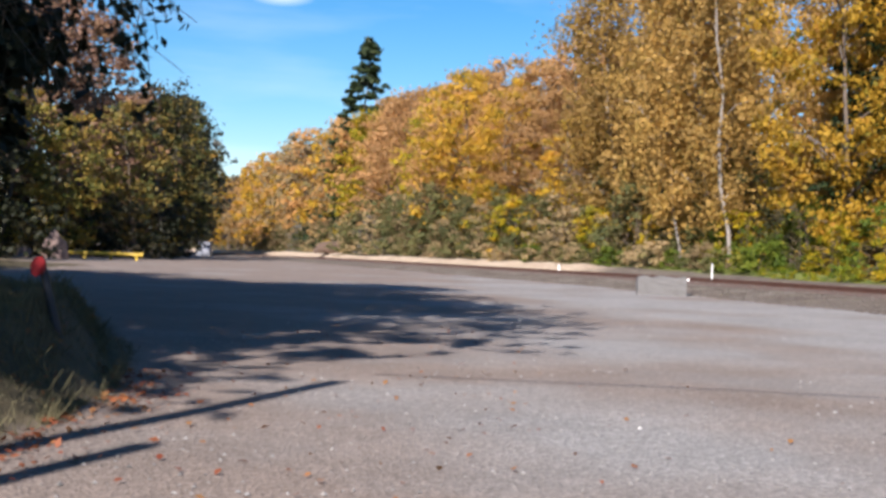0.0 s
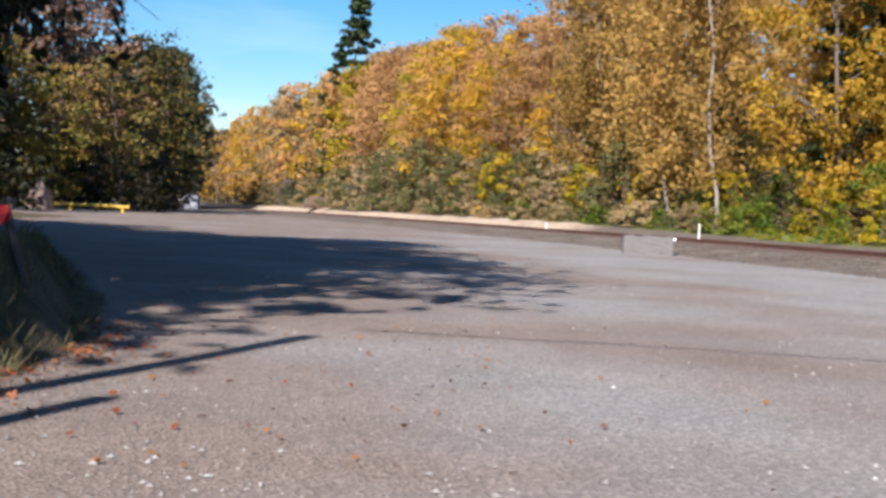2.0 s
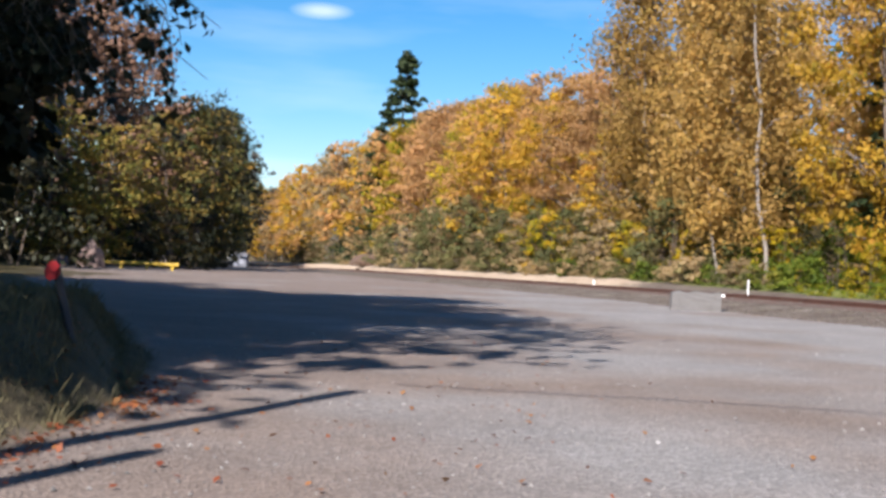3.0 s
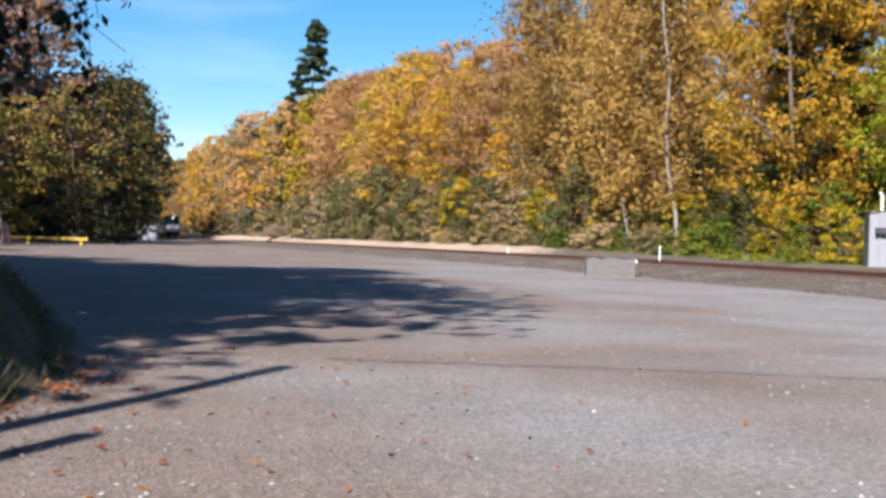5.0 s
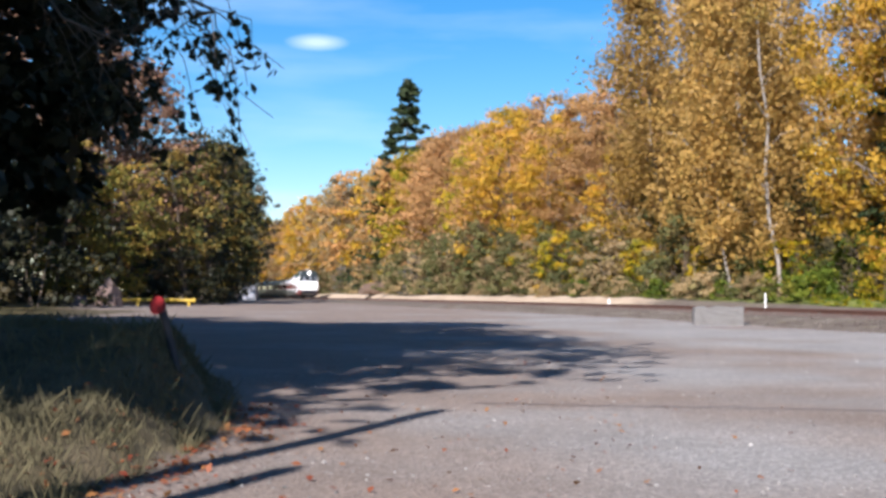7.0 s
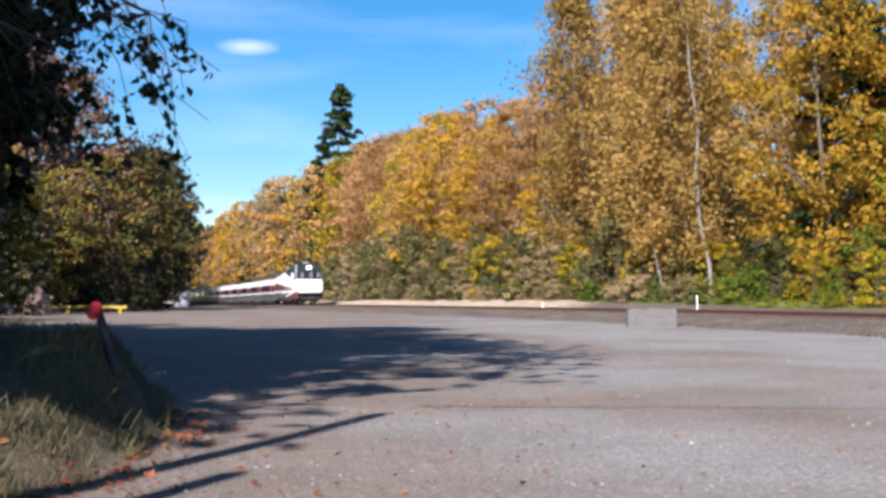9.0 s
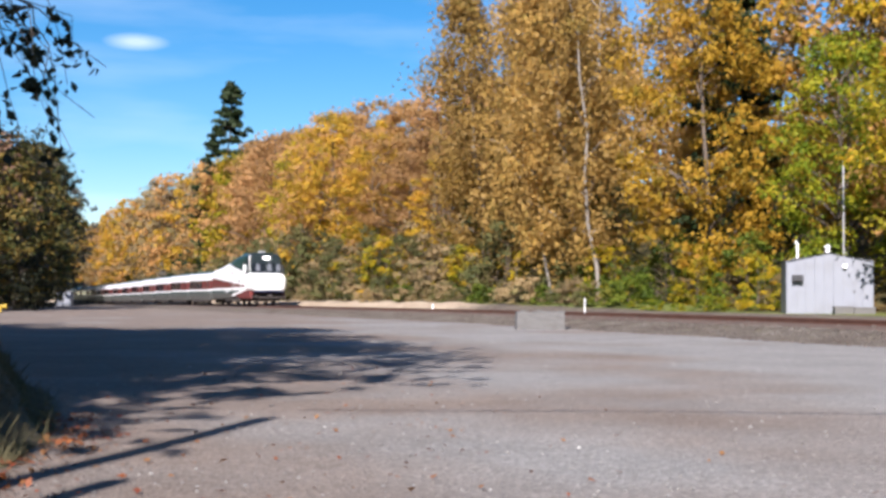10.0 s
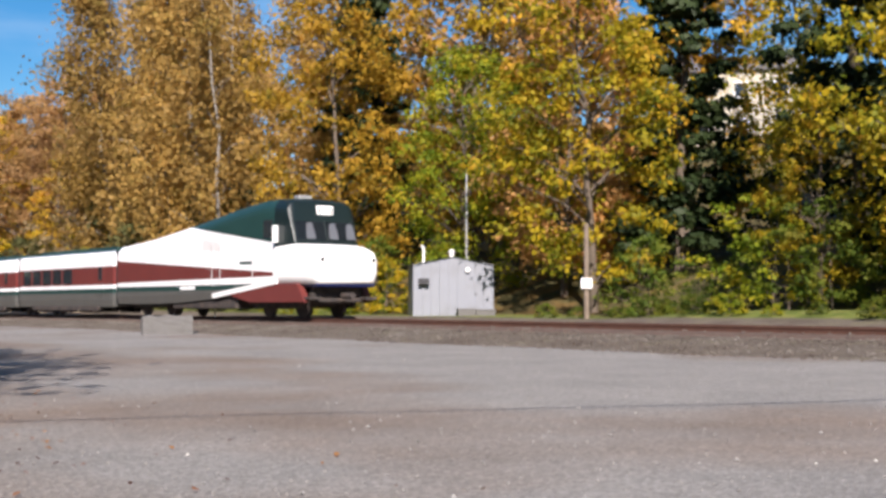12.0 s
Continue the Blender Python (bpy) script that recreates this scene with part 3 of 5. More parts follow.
# the ranks behind and the long wood up the line
for d, u0, u1, step in ((21, -40, 30, 6.5), (31, -45, 0, 11)):
    u = u0
    while u < u1:
        x, y = plan(u + rngp.uniform(-2, 2), d + rngp.uniform(-2, 2))
        seen = math.degrees(math.atan2(x + 0.5, y - 1.2))
        if not 30.5 < seen < 41.0:
            tree(rngp.choice(MIDDLE if d < 25 else FAR), x, y, rngp.uniform(0.85, 1.1), rngp.uniform(0, 360), rngp.choice([L_GOLD, L_ORANGE, L_LIME, L_TAN]), M_BARK, "tree", "autumn maple on the wooded slope", "tree", RIGHT)
        u += step
for d, u0, u1, step, pick in ((12, 57, 150, 6.0, (L_ORANGE, L_GOLD, L_RUST_HAZY, L_AMBER, L_ORANGE)), (20, 50, 190, 7.0, (L_ORANGE, L_RUST_HAZY, L_ORANGE, L_GOLD)),
                              (30, 30, 230, 8.5, (L_RUST_HAZY, L_ORANGE, L_RUST_HAZY, L_GOLD)), (43, 90, 290, 13, (L_RUST_HAZY, L_RUST_HAZY, L_ORANGE)),
                              (12, 150, 400, 9.5, (L_GOLD, L_BUFF, L_ORANGE)), (22, 190, 440, 12, (L_ORANGE, L_RUST_HAZY))):
    u = u0
    while u < u1:
        x, y = plan(u + rngp.uniform(-2, 2), d + rngp.uniform(-2, 2))
        near = u < 75 and d < 16
        grow = 0.95 if u < 110 else 1.14
        tree(rngp.choice(MAPLE if near else MIDDLE if u < 130 and d < 25 else FAR), x, y, grow * rngp.uniform(1.0, 1.25), rngp.uniform(0, 360), rngp.choice(pick), M_BARK, "tree", "orange autumn tree in the long wood by the line", "tree", RIGHT)
        u += step
LONE = tree_meshes(95, 25, 5.6, 2.0, 260, 40, 0.55, "fir", 0.3)
tree(LONE, -15.9, 205.0, 1.4, 30, L_FIR, M_BARK, "fir", "lone dark fir rising over the autumn wood", "tree")
# brush along the far side of the line
u = -40.0
while u < 230:
    if -6.0 < u < 9:
        u = 9.0
    d = rngp.uniform(7.3, 9.0) + (1.6 if u < 45 else 0)
    x, y = plan(u, d)
    if u > 28:
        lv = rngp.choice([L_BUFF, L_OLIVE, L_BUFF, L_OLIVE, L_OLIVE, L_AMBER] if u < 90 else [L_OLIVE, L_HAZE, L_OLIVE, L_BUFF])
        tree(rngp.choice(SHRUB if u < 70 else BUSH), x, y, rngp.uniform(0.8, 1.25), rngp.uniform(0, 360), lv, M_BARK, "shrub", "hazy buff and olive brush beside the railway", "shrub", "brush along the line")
        if u < 150:
            x, y = plan(u + 1.5, d + 2.6)
            tree(rngp.choice(SHRUB if u < 50 else BUSH), x, y, rngp.uniform(1.2, 1.75), rngp.uniform(0, 360), rngp.choice([L_OLIVE, L_BUFF, L_OLIVE, L_AMBER]), M_BARK, "shrub", "tall olive brush at the edge of the wood", "shrub", "brush along the line")
        u += rngp.uniform(2.8, 4.2) * (1 if u < 120 else 1.4)
    else:
        lv = rngp.choice([L_GREEN, L_OLIVE, L_GREEN, L_AMBER] if u > 4 else [L_GREEN, L_LIME, L_GREEN, L_GREEN])
        tree(rngp.choice(SHRUB), x, y, rngp.uniform(0.45, 0.95), rngp.uniform(0, 360), lv, M_BARK, "shrub", "green undergrowth at the foot of the trees", "shrub", "brush along the line")
        u += rngp.uniform(1.6, 2.6)
u = -40.0
while u < 60:
    if -5.0 < u < 8:
        u = 8.0
    x, y = plan(u, rngp.uniform(5.6, 7.2))
    tree(rngp.choice(WEEDS), x, y, rngp.uniform(0.4, 0.9) * (0.5 if u < 16 else 1), rngp.uniform(0, 360), rngp.choice([L_GREEN, L_OLIVE, L_BUFF] if u > 16 else [L_LIME, L_GREEN, L_GREEN]), M_BARK, "weed_clump", "low weeds beside the track", "weeds", "weeds along the line")
    u += rngp.uniform(1.2, 2.2)
for u, s in ((86, 1.6), (96, 1.35), (101, 1.5), (118, 1.5), (70, 1.2)):
    x, y = plan(u, 8.0)
    tree(SHRUB[0], x, y, s, u * 7, L_OLIVE, M_BARK, "shrub", "rounded grey-green willow bush by the track", "shrub", "brush along the line")

# the shaded grove beside the lot, with a tall rank that shades the far line
L_YELLOWED = leaf_mat("leaves_yellowed", [(0.0468, 0.0624, 0.0156), (0.117, 0.117, 0.0234), (0.234, 0.164, 0.0312), (0.351, 0.187, 0.0312)], 0.25)
LEFT = "shaded grove beside the lot"
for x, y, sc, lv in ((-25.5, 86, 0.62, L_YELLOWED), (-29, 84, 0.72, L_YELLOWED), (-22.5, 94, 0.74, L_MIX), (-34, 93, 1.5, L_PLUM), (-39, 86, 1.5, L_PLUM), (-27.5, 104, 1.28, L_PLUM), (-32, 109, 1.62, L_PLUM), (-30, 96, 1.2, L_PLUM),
                     (-24.2, 112, 0.95, L_MIX), (-26.2, 121, 1.05, L_SHADED), (-27.6, 133, 1.0, L_MIX), (-30.4, 148, 1.0, L_SHADED), (-33.2, 164, 0.85, L_SHADED), (-38, 182, 0.75, L_SHADED), (-42, 198, 0.8, L_SHADED), (-46, 214, 0.95, L_MIX),
                     (-44.5, 233, 1.3, L_HAZE), (-48.5, 228, 1.65, L_SHADED), (-51, 239, 1.65, L_SHADED), (-54, 250, 1.65, L_SHADED), (-57, 262, 1.65, L_SHADED), (-61, 276, 1.65, L_SHADED), (-65, 290, 1.65, L_SHADED), (-69, 305, 1.65, L_SHADED), (-32.5, 74, 1.0, L_SHADED), (-27.8, 64, 0.85, L_SHADED), (-36, 122, 1.1, L_SHADED), (-40, 140, 1.0, L_SHADED), (-46, 170, 1.0, L_SHADED), (-54, 205, 1.1, L_SHADED), (-60, 235, 1.1, L_SHADED),
                     # next row: trees out of view on the left, added to shade the grove
                     (-46, 80, 1.6, L_SHADED), (-34, 67, 1.15, L_SHADED), (-39, 66, 1.65, L_SHADED), (-45, 70, 1.65, L_SHADED), (-30, 56, 0.75, L_SHADED), (-36, 52, 0.9, L_SHADED), (-28, 42, 0.8, L_SHADED), (-33, 38, 1.0, L_SHADED), (-24, 30, 0.9, L_SHADED), (-31, 24, 1.0, L_SHADED)):
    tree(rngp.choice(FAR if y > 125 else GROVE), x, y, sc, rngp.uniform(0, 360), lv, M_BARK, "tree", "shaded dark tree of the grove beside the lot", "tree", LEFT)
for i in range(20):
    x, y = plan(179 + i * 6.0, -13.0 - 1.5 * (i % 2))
    tree(FAR[i % 3], x, y, 1.6, 70 * i, L_SHADED, M_BARK, "tree", "tall dark tree shading the railway", "tree", LEFT, tall=1.06)
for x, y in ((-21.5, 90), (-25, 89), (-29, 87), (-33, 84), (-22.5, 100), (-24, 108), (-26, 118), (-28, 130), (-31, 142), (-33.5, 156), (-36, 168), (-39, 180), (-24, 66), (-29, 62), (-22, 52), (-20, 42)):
    tree(rngp.choice(BUSH), x, y, rngp.uniform(0.9, 1.3), rngp.uniform(0, 360), L_SHADED, M_BARK, "shrub", "dark undergrowth in the shade of the grove", "shrub", LEFT)

# extra near-black bushes, added to close gaps where lit ground shines through
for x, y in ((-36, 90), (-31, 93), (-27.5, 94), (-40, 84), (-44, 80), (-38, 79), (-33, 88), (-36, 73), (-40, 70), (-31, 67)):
    tree(rngp.choice(BUSH), x, y, rngp.uniform(1.4, 1.8), rngp.uniform(0, 360), L_SHADED, M_BARK, "shrub", "tall dark undergrowth deep in the grove", "shrub", LEFT)

# tall trees to the left of and behind the camera, which shade the lot
BIGA = tree_meshes(121, 18, 5.6, 0.9, 330, 85, 0.24, "round", 0.32)
BIGB = tree_meshes(131, 22, 5.6, 6.2, 280, 44, 0.4, "round", 0.4)
SMALLC = tree_meshes(141, 9, 3.6, 1.7, 200, 64, 0.32, "round", 0.2)


def drooping_bough():
    """Long low bough with hanging leafy twigs; world places."""
    rng = np.random.default_rng(22)
    v, f, leaf_at = [], [], []
    main = limb_points(rng, (-9.0, 15.3, 6.2), (-3.7, 14.7, 4.15), 0.4, 9)
    sweep(v, f, main, 0.07, 0.015, 6)
    side = limb_points(rng, (-8.8, 15.0, 5.0), (-4.6, 14.2, 3.7), 0.3, 8)
    sweep(v, f, side, 0.05, 0.012, 6)
    ends = [(-3.05, 14.8, 2.98), (-3.27, 14.7, 2.62), (-3.55, 14.8, 3.0), (-3.85, 14.9, 2.85), (-2.95, 14.9, 3.55), (-3.3, 14.6, 3.3), (-3.2, 14.9, 3.75)]
    for i in range(34):
        ends.append((-6.0 + 2.6 * rng.uniform(0, 1) ** 0.9, 14.6 + rng.normal(0, 0.35), 0))
    for i, e in enumerate(ends):
        src = main if i % 3 else side
        s = src[rng.integers(4, len(src))]
        if i < 7:
            s = main[rng.integers(6, 9)]
            e = np.array(e)
        else:
            e = np.array([e[0], e[1], rng.uniform(2.3, 3.9) + 0.25 * max(0, -4.4 - e[0])])
        tw = limb_points(rng, s, e, 0.18, 7, 0.035)
        sweep(v, f, tw, 0.010, 0.004, 4)
        for k in range(7 if i > 6 else 6):
            q = rng.uniform(0.35, 1.0) ** 0.6 * 6
            a = int(min(5, q))
            leaf_at.append(tw[a] + (tw[a + 1] - tw[a]) * (q - a) + rng.normal(0, 0.045, 3) + np.array([0, 0, -0.05]))
    lv = leaf_cloud(rng, np.array(leaf_at), np.full(len(leaf_at), 0.07), 3, 0.115, 1, 0.3, -0.1)
    return mesh_of("bough", v, f, M_BARK, False), quads_mesh("hanging_leaves", lv)


big = tree(BIGA, -11.8, 16.2, 1.0, 20, L_SHADED, M_BARK, "tree", "big shaded tree overhanging the gravel lot", "tree", "trees over the lot")
for me, m in zip(drooping_bough(), (M_BARK, L_SHADED)):
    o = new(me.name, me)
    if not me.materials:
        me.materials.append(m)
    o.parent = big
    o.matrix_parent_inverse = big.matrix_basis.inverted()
tree(BIGB, -11.8, 0.5, 1.0, 0, L_SHADED, M_BARK, "tree", "tall tree beside the lot casting shade", "tree", "trees over the lot")
tree(BIGB, -16.5, 6.0, 1.0, 130, L_SHADED, M_BARK, "tree", "tall tree beside the lot casting shade", "tree", "trees over the lot")
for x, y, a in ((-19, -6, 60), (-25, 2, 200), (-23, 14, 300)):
    tree(BIGB, x, y, 1.0, a, L_SHADED, M_BARK, "tree", "tall tree beside the lot casting shade", "tree", "trees over the lot")
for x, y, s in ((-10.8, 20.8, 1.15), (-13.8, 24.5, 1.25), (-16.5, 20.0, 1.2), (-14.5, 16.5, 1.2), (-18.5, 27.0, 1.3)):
    tree(SMALLC, x, y, s, 40 * y, L_SHADED, M_BARK, "tree", "low dark bushy tree beside the lot", "tree", "trees over the lot")
# bush and low trees outside the view, placed to shade the bank's grass
tree(SHRUB[1], -8.7, 5.0, 1.3, 0, L_SHADED, M_BARK, "shrub", "unseen bush added to shade the grassy bank", "shrub", "trees over the lot")
tree(SMALLC, -10.0, 12.0, 1.0, 200, L_SHADED, M_BARK, "tree", "low unseen tree added to shade the grassy bank", "tree", "trees over the lot")
tree(SMALLC, -9.2, 5.4, 1.0, 0, L_SHADED, M_BARK, "tree", "low unseen tree added to shade the grassy bank", "tree", "trees over the lot")


# ---- railway ----
def extrude_along(name, section, u0, u1, step, material, flat=True):
    """A profile (d, z) carried along the line."""
    us = np.arange(u0, u1 + 0.1, step)
    v, f = [], []
    m = len(section)
    for u in us:
        for d, z in section:
            x, y = plan(u, d)
            v.append((x, y, z + float(rail_z(y))))
    for i in range(len(us) - 1):
        for k in range(m):
            k2 = (k + 1) % m
            f.append((i * m + k, i * m + k2, (i + 1) * m + k2, (i + 1) * m + k))
    return mesh_of(name, v, f, material, flat)


def build_track():
    ballast = [(-2.3, -0.33), (-1.75, -0.19), (-1.4, -0.15), (1.4, -0.15), (1.75, -0.19), (2.4, -0.4)]
    tagged(new("ballast", extrude_along("ballast", ballast, -60, 420, 5, M_BALLAST)), "brown dusty crushed-stone ballast under the track", "ballast", kind="structure")
    rail = [(-0.07, -0.175), (-0.07, -0.16), (-0.012, -0.14), (-0.012, -0.05), (-0.036, -0.035), (-0.036, 0.0), (0.036, 0.0), (0.036, -0.035), (0.012, -0.05), (0.012, -0.14), (0.07, -0.16), (0.07, -0.175)]
    for side in (-0.755, 0.755):
        tagged(new("rail", extrude_along("rail", [(d + side, z) for d, z in rail], -60, 420, 5, M_RAIL)), "rust-brown steel rail on wooden ties", "rail", "rails of the line")


M_BALLAST = mat("ballast_stone", (0.088, 0.056, 0.044), 0.95, vary=0.45, scale=3, fine=22, bump=0.9)
build_track()


# ---- train ----
def paint(name, rules, base, rough=0.35):
    """Train livery: each rule is (colour, low a, low b, high a, high b): painted where a_low + b_low*y < z < a_high + b_high*y along the car."""
    m = bpy.data.materials.new(name)
    m.use_nodes = True
    n, l = m.node_tree.nodes, m.node_tree.links
    p = n["Principled BSDF"]
    p.inputs["Roughness"].default_value = rough
    tc = n.new("ShaderNodeTexCoord")
    sep = n.new("ShaderNodeSeparateXYZ")
    l.new(tc.outputs["Object"], sep.inputs[0])

    def math_node(op, a, b, c=None):
        r = n.new("ShaderNodeMath")
        r.operation = op
        for i, v in enumerate((a, b, c)):
            if v is None:
                continue
            if isinstance(v, (int, float)):
                r.inputs[i].default_value = v
            else:
                l.new(v, r.inputs[i])
        return r.outputs[0]

    col = None
    for c, la, lb, ha, hb in rules:
        low = math_node("MULTIPLY_ADD", sep.outputs["Y"], lb, la)
        high = math_node("MULTIPLY_ADD", sep.outputs["Y"], hb, ha)
        f = math_node("MULTIPLY", math_node("GREATER_THAN", sep.outputs["Z"], low), math_node("LESS_THAN", sep.outputs["Z"], high))
        mx = n.new("ShaderNodeMixRGB")
        l.new(f, mx.inputs["Fac"])
        if col is None:
            mx.inputs["Color1"].default_value = (*base, 1)
        else:
            l.new(col, mx.inputs["Color1"])
        mx.inputs["Color2"].default_value = (*c, 1)
        col = mx.outputs["Color"]
    nz = n.new("ShaderNodeTexNoise")
    nz.inputs["Scale"].default_value, nz.inputs["Detail"].default_value = 1.3, 6
    l.new(tc.outputs["Object"], nz.inputs["Vector"])
    dr = n.new("ShaderNodeMapRange")
    dr.inputs["From Min"].default_value, dr.inputs["From Max"].default_value = 0.35, 0.75
    dr.inputs["To Min"].default_value, dr.inputs["To Max"].default_value = 1.05, 0.85
    l.new(nz.outputs["Fac"], dr.inputs["Value"])
    hs = n.new("ShaderNodeHueSaturation")
    l.new(dr.outputs["Result"], hs.inputs["Value"])
    l.new(col, hs.inputs["Color"])
    l.new(hs.outputs["Color"], p.inputs["Base Color"])
    return m


WHITE, BROWN, PINE, SKIRT = (0.82, 0.82, 0.84), (0.13, 0.028, 0.025), (0.012, 0.042, 0.038), (0.085, 0.085, 0.08)
M_COACH = paint("coach_livery", [(SKIRT, 0, 0, 1.12, 0), (PINE, 1.12, 0, 1.34, 0), (WHITE, 1.34, 0, 1.52, 0), (BROWN, 1.52, 0, 2.42, 0), (PINE, 3.12, 0, 9, 0)], WHITE)
# cab car, y from 0 (tail) to 17 (nose)
M_CAB = paint("cab_livery", [(SKIRT, 0, 0, 1.12, 0), (PINE, 1.12, 0, 1.34, 0), (WHITE, 1.34, 0, 1.52, 0.0), (BROWN, 1.53, 0.006, 2.55, -0.055), (PINE, 4.72, -0.128, 9, 0)], WHITE)
M_ENGINE = paint("engine_livery", [(SKIRT, 0, 0, 1.2, 0), (WHITE, 1.3, 0, 1.5, 0)], PINE)
M_PINE = mat("pine_green_paint", PINE, 0.35, vary=0.1, scale=1.5)


def loft(rings):
    """A shell from closed rings of equal length, with end caps."""
    bm = bmesh.new()
    vs = [[bm.verts.new(p) for p in r] for r in rings]
    n = len(rings[0])
    for a, b in zip(vs, vs[1:]):
        for k in range(n):
            bm.faces.new((a[k], a[(k + 1) % n], b[(k + 1) % n], b[k]))
    bm.faces.new(vs[0][::-1])
    bm.faces.new(vs[-1])
    bmesh.ops.recalc_face_normals(bm, faces=bm.faces[:])
    return bm


def car_ring(y, half, low, high, shoulder=0.35, tuck=0.06, crown=0.12):
    """Cross-section of a rail car: upright sides, rounded shoulders, slightly arched roof."""
    pts = [(-half + tuck, y, low), (-half, y, low + 0.35), (-half, y, high - shoulder - crown)]
    for k in range(1, 6):
        a = math.pi / 2 * k / 5
        pts.append((-half + shoulder * (1 - math.cos(a)), y, high - shoulder - crown + (shoulder + crown * 0.6) * math.sin(a)))
    pts.append((0, y, high))
    return pts + [(-px, py, pz) for px, py, pz in pts[-2::-1]]


def wheelset(parent, y, r=0.42):
    for sx in (-0.75, 0.75):
        tubed("wheel", (sx - 0.07, y, r), (sx + 0.07, y, r), r, M_UNDER, parent, seg=20)
    tubed("axle", (-0.75, y, r), (0.75, y, r), 0.08, M_UNDER, parent)


def build_coach():
    """Low articulated coach, 13.1 m, its tail at y = 0, front at y = 13.1."""
    ob = thing("coach", 0, 0, 0, 0, "low white coach with brown window band and green stripe", "train car", "coaches of the train")
    part("body", loft([car_ring(0.18, 1.40, 0.5, 3.2), car_ring(0.3, 1.47, 0.45, 3.3), car_ring(12.8, 1.47, 0.45, 3.3), car_ring(12.92, 1.40, 0.5, 3.2)]), M_COACH, ob, smooth_faces=False)
    boxed("gangway", (-1.36, 1.36, -0.19, 0.24, 0.6, 3.08), M_DARK, ob, "black rubber gangway bellows")
    for side in (-1, 1):
        xs = sorted((side * 1.466, side * 1.482))
        for i in range(5):
            y0 = 0.95 + i * 1.42
            boxed("window", (*xs, y0, y0 + 1.14, 1.6, 2.36), M_GLASS, ob, "dark tinted window")
        door = boxed("door", (*sorted((side * 1.468, side * 1.49)), 10.9, 11.75, 1.0, 2.85), M_COACH, ob)
        boxed("door_window", (*sorted((side * 1.488, side * 1.498)), 11.12, 11.55, 1.75, 2.4), M_GLASS, door)
        boxed("skirt", (*sorted((side * 1.2, side * 1.44)), 2.2, 11.0, 0.28, 0.5), M_UNDER, ob, "dark equipment skirt")
        for y0 in (3.1, 5.6, 8.3):
            boxed("equipment_box", (*sorted((side * 0.9, side * 1.3)), y0, y0 + 1.7, 0.16, 0.46), M_UNDER, ob, bevel=0.03)
    part("roof_duct", box(bmesh.new(), -0.7, 0.7, 1.5, 11.5, 3.27, 3.42), M_PINE, ob, "dark roof duct", bevel=0.05)
    wheelset(ob, 0.0)
    wheelset(ob, 1.0, 0.4)
    return ob


def slab(name, outline, x0, x1, material, parent, label=""):
    """A flat piece with the given (y, z) outline, from x0 to x1."""
    bm = bmesh.new()
    a = [bm.verts.new((x0, y, z)) for y, z in outline]
    c = [bm.verts.new((x1, y, z)) for y, z in outline]
    n = len(outline)
    bm.faces.new(a)
    bm.faces.new(c[::-1])
    for i in range(n):
        bm.faces.new((a[i], c[i], c[(i + 1) % n], a[(i + 1) % n]))
    bmesh.ops.recalc_face_normals(bm, faces=bm.faces[:])
    return part(name, bm, material, parent, label)


